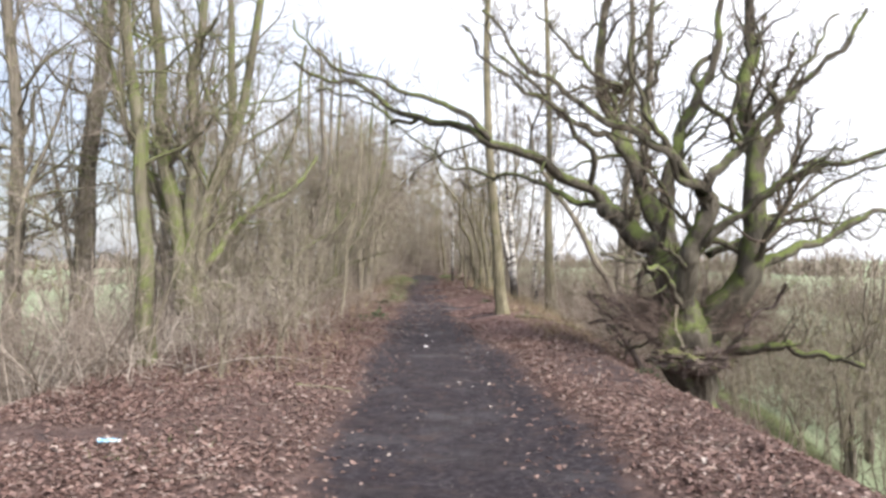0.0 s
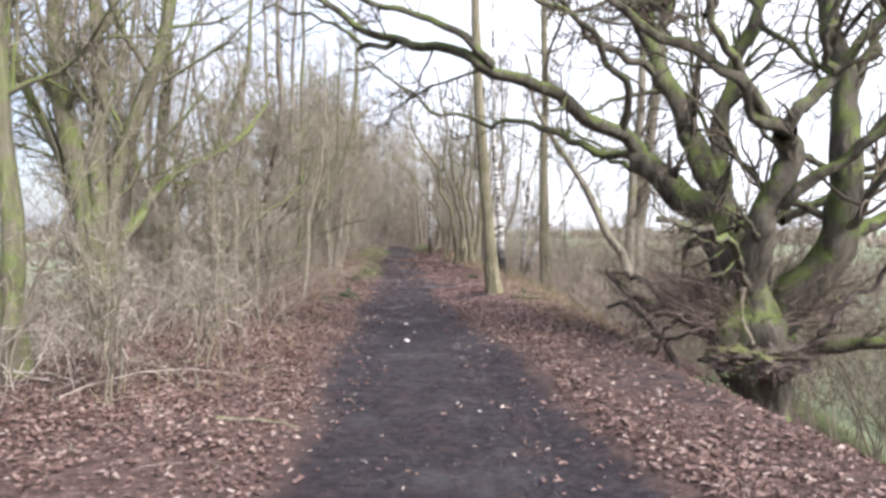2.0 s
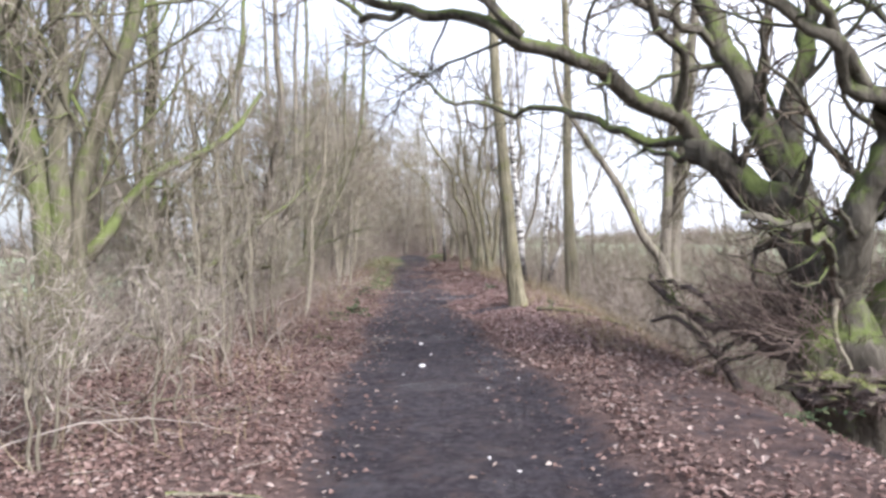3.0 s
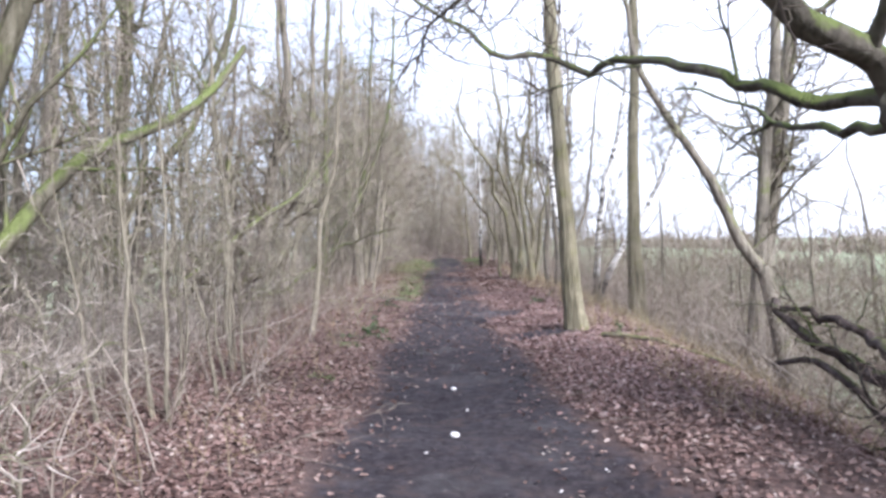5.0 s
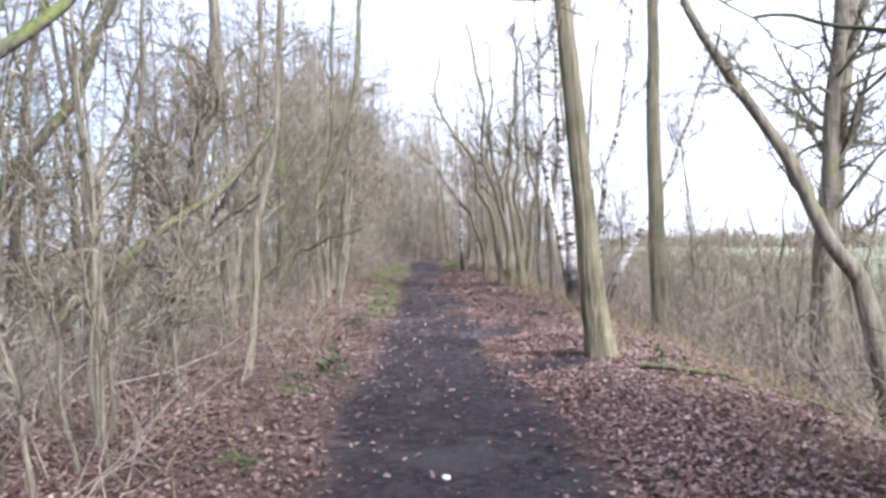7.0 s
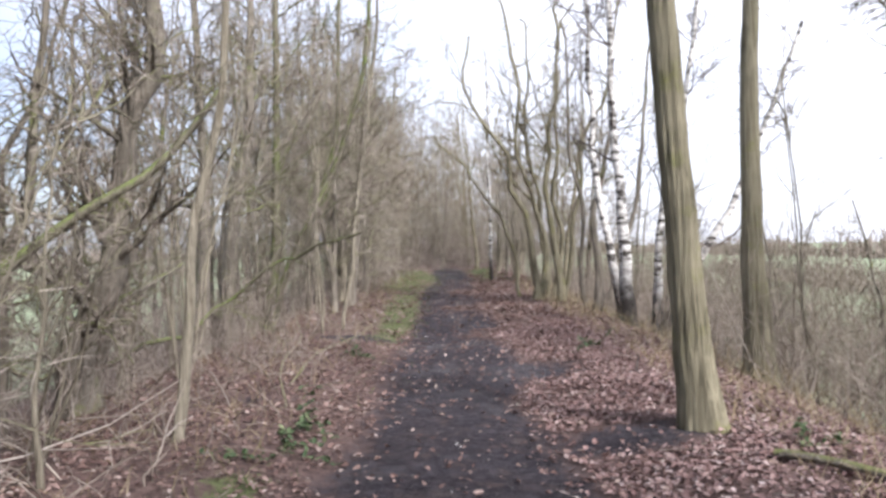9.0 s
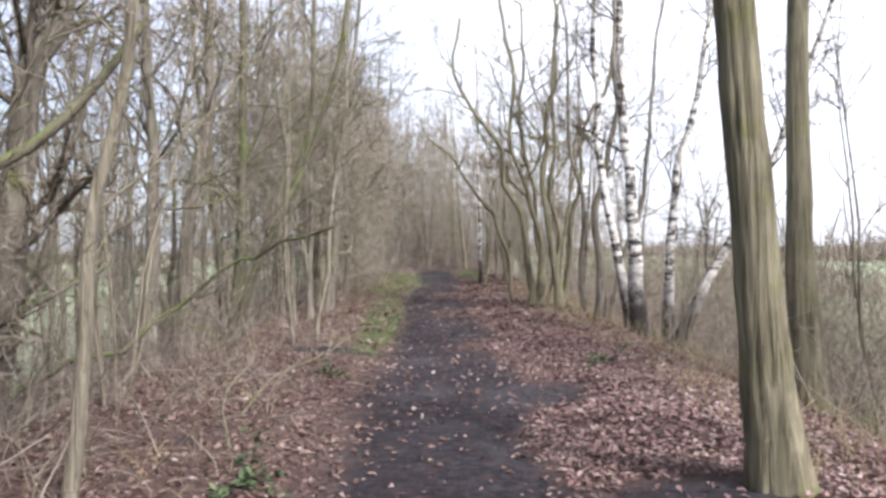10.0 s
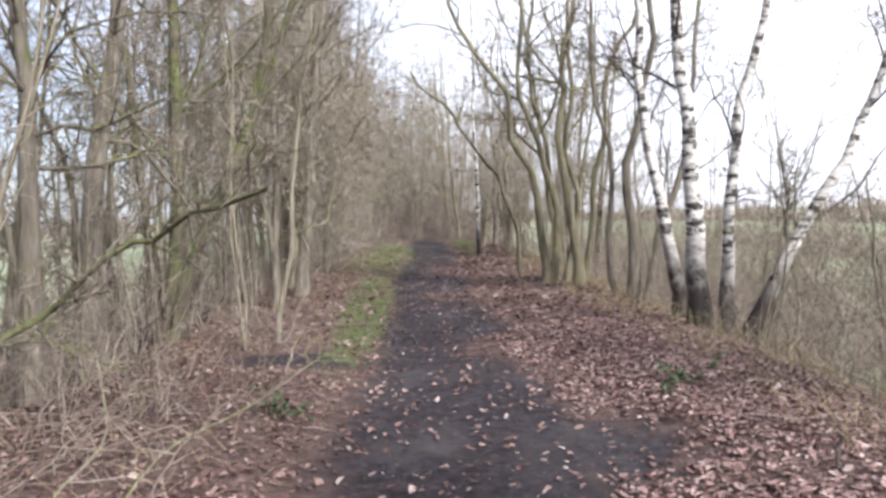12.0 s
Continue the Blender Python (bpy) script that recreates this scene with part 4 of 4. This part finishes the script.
thicket = []
for k, h in enumerate((8.2, 7.4, 8.8)):
    stems = []
    for q in range(3 + k % 2):
        a = 2.0 * q + 0.7 * k
        c, d = math.cos(a), math.sin(a)
        hs, w = h * rng.uniform(0.8, 1), rng.uniform(0.5, 1.1)
        stems.append(([(0.08 * c, 0.08 * d, -0.1), (0.2 * c * w, 0.2 * d * w, hs * 0.3), (0.55 * c * w, 0.55 * d * w, hs * 0.65), (0.9 * c * w, 0.9 * d * w, hs)], rng.uniform(0.035, 0.055), 0.01))
    thicket.append(tree("thicket_tree", "slender many-stemmed tree with a haze of fine brown twigs", "tree", stems, M_PALE, M_TWIG_R, limbs=60, branches=300, twigs=1500, start=0.22, sides=6, n=12,
                        spread=42, lift=0.06, wander=0.26, reach=0.36, twig_r=0.0065, twig_k=3, wobble=0.1, hi=(2.0, 1.3, 0.8), fine=False, group="thicket trees along the embankment"))
spots = [(centre(y) - u, y, f) for y, u, f in ((21.6, 4.3, 0.8),
                                               (25.0, 4.9, 0.95), (26.2, 3.4, 0.85), (27.6, 4.4, 0.95), (29.0, 3.2, 0.88), (30.4, 4.4, 1.0), (31.6, 2.9, 0.88), (33.4, 3.8, 0.98), (35.2, 2.8, 0.9), (37.0, 3.6, 1.0), (39.0, 2.7, 0.95),
                                               (41.0, 3.4, 1.0), (43.5, 2.6, 1.0), (46.0, 3.2, 1.05), (49.0, 2.5, 1.05), (52.0, 1.8, 1.1), (55.0, 2.6, 1.15), (58.0, 1.2, 1.15), (61.0, 0.2, 1.2), (64.0, 1.6, 1.25), (66.0, -0.8, 1.2),
                                               (56.0, -1.6, 1.0), (60.0, -2.2, 1.1), (50.0, -2.6, 0.85), (44.0, -3.2, 0.8))]
stand(thicket, spots, 0.04)


# ---- undergrowth, litter and grass ----
def scatter(n, y0, y1, u0, u1):
    y = rng.uniform(y0, y1, n)
    x = centre(y) + rng.uniform(u0, u1, n)
    return x, y, height(x, y)


def brush(name, label, n, y0, y1, u0, u1, h0, h1, mat, sides=5, thick=1.0, near=False):
    x, y, z = scatter(n, y0, y1, u0, u1)
    way = rng.normal(size=(n, 3)) * (0.7, 0.7, 0.2) + (0, 0, 1)
    P, R = grow(np.stack([x, y, z - 0.03], 1), way, rng.uniform(h0, h1, n), rng.uniform(0.003, 0.008, n) * thick, 5, 0.32, -0.02)
    P2, R2 = shoots(P, R, n * sides, 0.15, 1, 48, 0.5, 0.6, 3 if near else 2, 0.34, 0.03, 0.15, h1 * 0.4, 0.003)
    return tagged(new(name, raw_mesh(name, *joined([tubes(P, R, 3), tubes(P2, R2, 3)]), mat)), label, "undergrowth", kind="stuff")


brush("undergrowth", "tangled bare brown brushwood on the bank", 750, 7.5, 17, -6.0, -3.5, 0.6, 2.2, M_TWIG, 6, 1.3)
brush("undergrowth", "tangled bare brown brushwood on the bank", 560, 16.5, 30, -5.4, -2.9, 0.5, 2.1, M_TWIG, 6, 1.2)
brush("undergrowth", "pale grey tangle of brambles and dry stems", 260, 8, 17, -4.6, -2.9, 0.6, 1.9, M_TWIG_P, 7, 1.4, near=True)
brush("undergrowth", "sparse pale dry stems and dead brambles along the verge", 230, 9, 26, -3.4, -1.6, 0.3, 1.4, M_TWIG, 5, 1.2, near=True)
brush("undergrowth", "pale dead stems and brambles in the leaf litter", 80, 15.5, 22.5, -3.5, -1.4, 0.25, 0.9, M_TWIG, 5, 1.1, near=True)
brush("undergrowth", "tangled bare brushwood on the bank", 1000, 30, 48, -5.0, -2.0, 0.6, 2.0, M_TWIG, 5)
brush("undergrowth", "tangled bare brushwood down the slope", 900, 3, 40, -9.5, -5.6, 0.8, 2.6, M_TWIG, 5)
brush("undergrowth", "bare brushwood on the slope", 1300, 12.5, 46, 2.9, 5.4, 0.5, 2.0, M_TWIG, 6)
brush("undergrowth", "olive brown brushwood on the slope", 700, 12, 40, 3.4, 8.0, 0.8, 2.2, M_TWIG_O, 6)
brush("undergrowth", "tangled tall brushwood down the slope", 1500, 14, 46, 5.0, 11.0, 1.8, 4.0, M_TWIG_O, 6, 1.3)
brush("undergrowth", "dark tangled brushwood below the bank's edge", 150, 4, 14, 6.2, 11.0, 0.8, 2.2, M_TWIG_D, 6, 1.3)
brush("undergrowth", "tall bare thicket at the foot of the bank", 1400, 15, 75, 11.0, 18.0, 3.8, 5.6, M_TWIG_O, 7, 2.2)
brush("undergrowth", "tall bare thicket at the foot of the bank", 600, 8, 70, -17.0, -10.0, 1.2, 3.2, M_TWIG, 6, 2.0)
brush("undergrowth", "tall brown thicket at the far bend", 700, 50, 76, -3.2, 3.2, 2.5, 6.0, M_TWIG, 6, 1.5)
brush("undergrowth", "brown brushwood closing in on the far path", 900, 48, 82, -4.0, 4.0, 0.6, 3.2, M_TWIG, 4, 1.5)


def litter(name, label, n, y0, y1, u0, u1, mat, size, keep):
    """Curled dead leaves strewn on the ground."""
    x, y, _ = scatter(n, y0, y1, u0, u1)
    ok = rng.random(n) < keep(x, y)
    x, y = x[ok], y[ok]
    n = len(x)
    z = height(x, y) + rng.uniform(0.006, 0.03, n)
    a, s = rng.uniform(0, 6.28, n), rng.uniform(0.55, 1.25, n) * size
    w = rng.uniform(0.4, 0.65, n)
    curl, tx, ty = rng.uniform(0.05, 0.5, n), rng.normal(size=n) * 0.22, rng.normal(size=n) * 0.22
    shape = np.array([(-0.5, 0, 0), (-0.2, 0.42, 1), (0.25, 0.5, 1), (0.55, 0, 0.3), (0.2, -0.5, 1), (-0.25, -0.38, 1)])
    lx, ly, lc = shape[:, 0][None] * s[:, None], shape[:, 1][None] * (s * w)[:, None], shape[:, 2][None] * (s * curl)[:, None] * 0.6
    ca, sa = np.cos(a)[:, None], np.sin(a)[:, None]
    lx, ly = lx + rng.normal(size=lx.shape) * 0.1 * s[:, None], ly + rng.normal(size=lx.shape) * 0.1 * s[:, None]
    lc = lc * rng.uniform(0.2, 1.8, lc.shape)
    V = np.stack([x[:, None] + lx * ca - ly * sa, y[:, None] + lx * sa + ly * ca, z[:, None] + lc + lx * tx[:, None] + ly * ty[:, None]], -1)
    i = np.arange(n)[:, None] * 6
    F = np.concatenate([i + (0, 1, 2, 3), i + (0, 3, 4, 5)])
    return tagged(new(name, raw_mesh(name, V.reshape(-1, 3), F, mat, False)), label, "dead leaves", kind="stuff")


def patchy(x, y):
    """Drifts and bare places in the litter."""
    v = np.sin(x * 2.3 + 1.1 * np.sin(y * 1.7)) * np.sin(y * 1.9 + x) + 0.8 * np.sin(x * 5.1 - 2 * np.sin(y * 0.9)) * np.sin(y * 4.3 + 1.7 * x) + 0.5 * np.sin(y * 0.75 + 0.6 * x)
    bare = 0.6 * blob(x, y, 1.95, 9.4, 0.9, 2.6) + 0.8 * blob(x, y, -2.9, 6.0, 1.1, 0.4) + 0.5 * blob(x, y, -1.75, 6.8, 0.6, 0.5) + 0.5 * blob(x, y, -1.9, 20.4, 0.7, 0.5)
    return (0.38 + 0.62 * smooth(v, -1.0, 0.75)) * (1 - np.clip(bare, 0, 0.9))


def off_path(x, y):
    return (1 - 0.96 * smooth(path_zone(x, y), 0.0, 0.6)) * (1 - 0.6 * np.clip(grass_zone(x, y), 0, 1)) * (patchy(x, y) if np.mean(x) < 0 else 0.25 + 0.75 * patchy(x, y)) * (1 - 0.6 * smooth(y, 14, 17) * (x < -0.6))


litter("leaf_litter", "thick drift of brown and russet fallen leaves on the verge", 115000, 2.5, 24, -4.8, -0.5, M_LEAF, 0.044, off_path)
litter("leaf_litter", "thick drift of brown and russet fallen leaves on the verge", 48000, 2.5, 13.5, 0.4, 4.2, M_LEAF, 0.044, off_path)
litter("leaf_litter", "thick drift of pinkish brown fallen leaves round the ash", 56000, 12.5, 25, 0.4, 3.6, M_LEAF_R, 0.044, off_path)
litter("leaf_litter", "fallen leaves on the path's near verges", 15000, -4, 2.5, -4.5, 3.6, M_LEAF, 0.05, off_path)
litter("leaf_litter", "thin fallen leaves under the thicket", 13000, 2.5, 24, -7.5, -4.7, M_LEAF, 0.06, off_path)
litter("leaf_litter", "fallen leaves along the far verges", 17000, 24, 44, -3.4, 3.0, M_LEAF, 0.09, off_path)
litter("pale_leaves", "scattered pale bleached leaves trodden on the cinder path", 520, 2.5, 34, -1.1, 1.3, M_LEAF_P, 0.04, lambda x, y: 0.75 + 0 * x)
litter("leaf_litter", "trodden brown leaves thinly spread over the path", 9000, 2.5, 40, -1.3, 1.5, M_LEAF, 0.05, lambda x, y: np.clip(0.08 + 0.7 * smooth(y, 11, 18) + 1.2 * (0.75 - path_zone(x, y)), 0, 1))
litter("pale_leaves", "bleached leaves among the brown litter", 5000, 2.5, 30, -4.5, 3.6, M_LEAF_P, 0.056, off_path)


def crumbs(name, label, n, mat, lo, hi):
    """Loose clinker and stones on the path."""
    x, y, z = scatter(n, 2.5, 26, -1.3, 1.5)
    ok = rng.random(n) < path_zone(x, y)
    x, y, z = x[ok], y[ok], z[ok]
    n = len(x)
    s = rng.uniform(lo, hi, n)
    oct_v = np.array([(1, 0, 0), (0, 1, 0), (-1, 0, 0), (0, -1, 0), (0, 0, 0.7), (0, 0, -0.7)])
    V = np.stack([x, y, z], 1)[:, None] + s[:, None, None] * (oct_v[None] + rng.normal(size=(n, 6, 3)) * 0.25)
    tri = np.array([(0, 1, 4), (1, 2, 4), (2, 3, 4), (3, 0, 4)])
    F = (np.arange(n)[:, None, None] * 6 + tri[None]).reshape(-1, 3)
    return tagged(new(name, raw_mesh(name, V.reshape(-1, 3), F, mat, False)), label, "gravel", kind="stuff")


M_CRUMB = twig_mat("clinker", (0.03, 0.027, 0.028), (0.07, 0.062, 0.062), (0.17, 0.15, 0.14))
crumbs("clinker", "loose dark clinker crumbs trodden into the path", 7000, M_CRUMB, 0.004, 0.011)
M_STONE = twig_mat("pale_stone", (0.3, 0.28, 0.27), (0.5, 0.47, 0.45), (0.75, 0.72, 0.7))
crumbs("pale_stones", "small pale stones scattered on the path", 90, M_STONE, 0.008, 0.018)


def grass(name, label, n, y0, y1, u0, u1, h, mat, keep):
    x, y, z = scatter(n, y0, y1, u0, u1)
    ok = rng.random(n) < keep(x, y)
    b = np.stack([x, y, z - 0.01], 1)[ok]
    m = len(b)
    P, R = grow(b, rng.normal(size=(m, 3)) * 0.5 + (0, 0, 1), rng.uniform(0.5, 1.3, m) * h, rng.uniform(0.002, 0.004, m), 3, 0.3, -0.15)
    return tagged(new(name, raw_mesh(name, *tubes(P, R, 3), mat)), label, "grass", kind="stuff")


grass("grass", "fresh green grass along the path's edge", 26000, 5, 50, -3, 2.6, 0.1, M_GRASS, lambda x, y: np.clip(grass_zone(x, y), 0, 1))
grass("dry_grass", "dry straw-coloured grass on the bank's shoulder", 6500, 12, 36, 1.8, 3.3, 0.32, M_STRAW, lambda x, y: 0.35 + 0.5 * np.sin(y * 1.3) ** 2)
grass("dry_grass", "dry straw-coloured grass in the verge", 3000, 8, 40, -3.0, -1.3, 0.26, M_STRAW, lambda x, y: 0.25 + 0.5 * np.sin(y * 1.1 + 1) ** 2)


# ---- distance ----
def far_hedge(name, label, n, x0, y0, x1, y1, deep, h0, h1, mat, r=0.05):
    f = rng.random(n)
    x = x0 + (x1 - x0) * f + rng.normal(size=n) * deep
    y = y0 + (y1 - y0) * f + rng.normal(size=n) * deep
    P, R = grow(np.stack([x, y, height(x, y) - 0.1], 1), rng.normal(size=(n, 3)) * 0.3 + (0, 0, 1), rng.uniform(h0, h1, n) * (0.75 + 0.25 * np.sin(f * 37)), rng.uniform(0.5, 1, n) * r, 4, 0.2, 0.02)
    P2, R2 = shoots(P, R, n * 6, 0.1, 1, 45, 0.5, 0.65, 2, 0.2, 0.04, 0.5, h1 * 0.45, r * 0.35)
    return tagged(new(name, raw_mesh(name, *joined([tubes(P, R, 3), tubes(P2, R2, 3)]), mat)), label, "hedge", kind="stuff")


far_hedge("hedge", "bare brown hedge across the field", 800, 30, -10, 34, 120, 1.2, 2.0, 4.2, M_TWIG, 0.1)
far_hedge("hedge", "bare brown hedge across the field", 700, -40, -10, -44, 140, 1.2, 1.5, 3.0, M_TWIG, 0.09)
far_hedge("far_woods", "distant brown winter woodland", 1300, 120, -60, 90, 420, 6, 4, 8, M_TWIG, 0.45)
far_hedge("far_woods", "distant brown winter woodland", 1300, -150, -60, -110, 420, 6, 4, 8, M_TWIG, 0.45)
far_hedge("far_woods", "distant brown winter woodland", 500, -110, 420, 90, 420, 8, 6, 10, M_TWIG, 0.5)


# ---- small things ----
def dropped_twigs(n):
    """Bits of dead wood lying on the litter."""
    x, y, z = scatter(n, 3, 30, -3.6, 3.0)
    ok = path_zone(x, y) < 0.25
    x, y, z = x[ok], y[ok], z[ok]
    n = len(x)
    way = rng.normal(size=(n, 3)) * (1, 1, 0.05)
    P, R = grow(np.stack([x, y, z + 0.035], 1), way, rng.uniform(0.12, 0.7, n), rng.uniform(0.0015, 0.0045, n), 6, 0.4, 0.0)
    P[:, :, 2] = height(P[:, :, 0], P[:, :, 1]) + rng.uniform(0.02, 0.05, n)[:, None]
    return tagged(new("dropped_twigs", raw_mesh("dropped_twigs", *tubes(P, R, 4), M_TWIG)), "small dead twigs strewn over the leaf litter", "twigs", kind="stuff")


dropped_twigs(700)


def bramble(x, y, n, size):
    """A low evergreen bramble: arching canes and three-part leaves."""
    z = float(height(x, y))
    root = new("bramble")
    root.location = (x, y, z)
    tagged(root, "low green bramble with arching canes in the leaf litter", "bramble", "brambles in the verge")
    P, R = grow(rng.normal(size=(n, 3)) * (0.08, 0.08, 0.0), rng.normal(size=(n, 3)) * (0.8, 0.8, 0.1) + (0, 0, 0.8), rng.uniform(0.6, 1.3, n) * size, np.full(n, 0.003), 7, 0.15, -0.16)
    for i in range(n):
        part("cane", raw_mesh("cane", *tubes(P[i:i + 1], R[i:i + 1], 4), M_TWIG_D), root)
    leaf = np.array([(0, 0, 0), (0.3, 0.26, 0.07), (0.75, 0.22, 0.06), (1, 0, 0), (0.75, -0.22, 0.06), (0.3, -0.26, 0.07)]) * 0.055
    V, F = [], []
    for i in range(n):
        for k in range(1, 7):
            for b in (-1.1, 0, 1.1):
                q = Euler((rng.normal() * 0.3, rng.normal() * 0.4, b + rng.uniform(0, 6.28))).to_matrix()
                m = len(V) * 6
                V.append(np.array([q @ Vector(v) for v in leaf]) + P[i, k])
                F += [(m, m + 1, m + 2, m + 3), (m, m + 3, m + 4, m + 5)]
    tagged(part("foliage", raw_mesh("foliage", np.concatenate(V), F, M_BRAMBLE, False), root), kind="stuff")


M_BRAMBLE = litter_mat("bramble_leaf", [(0.0, (0.045, 0.075, 0.03)), (0.6, (0.085, 0.125, 0.055)), (1.0, (0.16, 0.18, 0.09))])
for bx, by, bn, bs in ((-1.4, 17.6, 8, 0.4), (-1.5, 16.9, 6, 0.35), (1.25, 21.5, 6, 0.35), (2.45, 9.6, 7, 0.4), (-1.55, 21.0, 5, 0.3), (1.9, 17.0, 5, 0.35), (2.3, 24.0, 6, 0.4)):
    bramble(bx, by, bn, bs)


def stick(label, r0, r1, *pts, wood=M_GREY):
    p = curve(np.array(pts), 14, 0.012)
    return tagged(new("fallen_stick", raw_mesh("fallen_stick", *tubes(p[None], np.linspace(r0, r1, 14)[None], 7, 0.06), wood)), label, "stick")


def on(x, y, up):
    return (x, y, float(height(x, y)) + up)


stick("long thin fallen bough lying along the bank's shoulder", 0.028, 0.012, on(1.55, 16.7, 0.03), on(1.95, 16.2, 0.05), on(2.3, 15.7, 0.05), on(2.7, 15.2, 0.06))
stick("short dead stick upright in the leaf litter", 0.014, 0.01, on(1.37, 19.63, -0.05), on(1.365, 19.63, 0.1), on(1.36, 19.64, 0.2), wood=M_DEAD)
stick("bleached stick lying in the leaf litter", 0.012, 0.005, on(-1.5, 8.0, 0.03), on(-1.2, 8.1, 0.03), on(-0.95, 8.1, 0.03), wood=M_PALE)
stick("pale forked dead branch lying in the verge", 0.009, 0.004, on(-1.9, 19.0, 0.03), on(-1.75, 19.4, 0.25), on(-1.45, 19.8, 0.4), on(-1.2, 20.1, 0.6), wood=M_PALE)
stick("pale dead branch leaning in the verge", 0.008, 0.003, on(-1.75, 18.2, 0.0), on(-1.85, 18.5, 0.3), on(-1.75, 18.8, 0.5), on(-1.9, 19.1, 0.75), wood=M_PALE)
stick("bleached stick lying in the leaf litter", 0.01, 0.005, on(-2.6, 10.2, 0.03), on(-2.2, 10.4, 0.04), on(-1.9, 10.3, 0.03), wood=M_PALE)
stick("crooked dead bough at the bank's edge", 0.05, 0.02, on(3.3, 12.6, -0.05), on(3.05, 12.9, 0.35), on(2.75, 13.3, 0.5), on(2.6, 13.9, 0.3), wood=M_DEAD)


def wrapper():
    """A crumpled plastic wrapper."""
    bm = bmesh.new()
    bmesh.ops.create_grid(bm, x_segments=9, y_segments=6, size=0.5)
    for v in bm.verts:
        d = noise.noise_vector(v.co * 4.3)
        v.co = Vector((v.co.x * 0.15, v.co.y * 0.08, 0.018)) + d * 0.016
    bmesh.ops.solidify(bm, geom=bm.faces[:], thickness=0.002)
    me = bpy.data.meshes.new("wrapper")
    bm.to_mesh(me)
    bm.free()
    k = Mat("blue_film", 0.3, 0.5)
    me.materials.append(k.done(k.ramp(k.noise(k.place(), 22, 2), [(0.45, (0.18, 0.36, 0.5)), (0.6, (0.65, 0.72, 0.75))])))
    ob = tagged(new("wrapper", me), "crumpled pale blue plastic wrapper in the leaves", "litter")
    ob.location = on(-2.4, 5.62, 0.02)
    ob.rotation_euler = (0.1, 0.1, 0.5)


wrapper()


def pebble(x, y, size, label):
    bm = bmesh.new()
    bmesh.ops.create_icosphere(bm, subdivisions=2, radius=size)
    for v in bm.verts:
        v.co = v.co * (1 + 0.35 * noise.noise(v.co * 0.7 / size))
        v.co.z *= 0.6
    me = bpy.data.meshes.new("stone")
    bm.to_mesh(me)
    bm.free()
    me.materials.append(M_STONE)
    ob = tagged(new("stone", me), label, "stone")
    ob.location = on(x, y, size * 0.25)


pebble(-0.27, 12.22, 0.035, "pale stone lying on the dark path")
pebble(-0.3, 13.87, 0.028, "pale stone lying on the dark path")
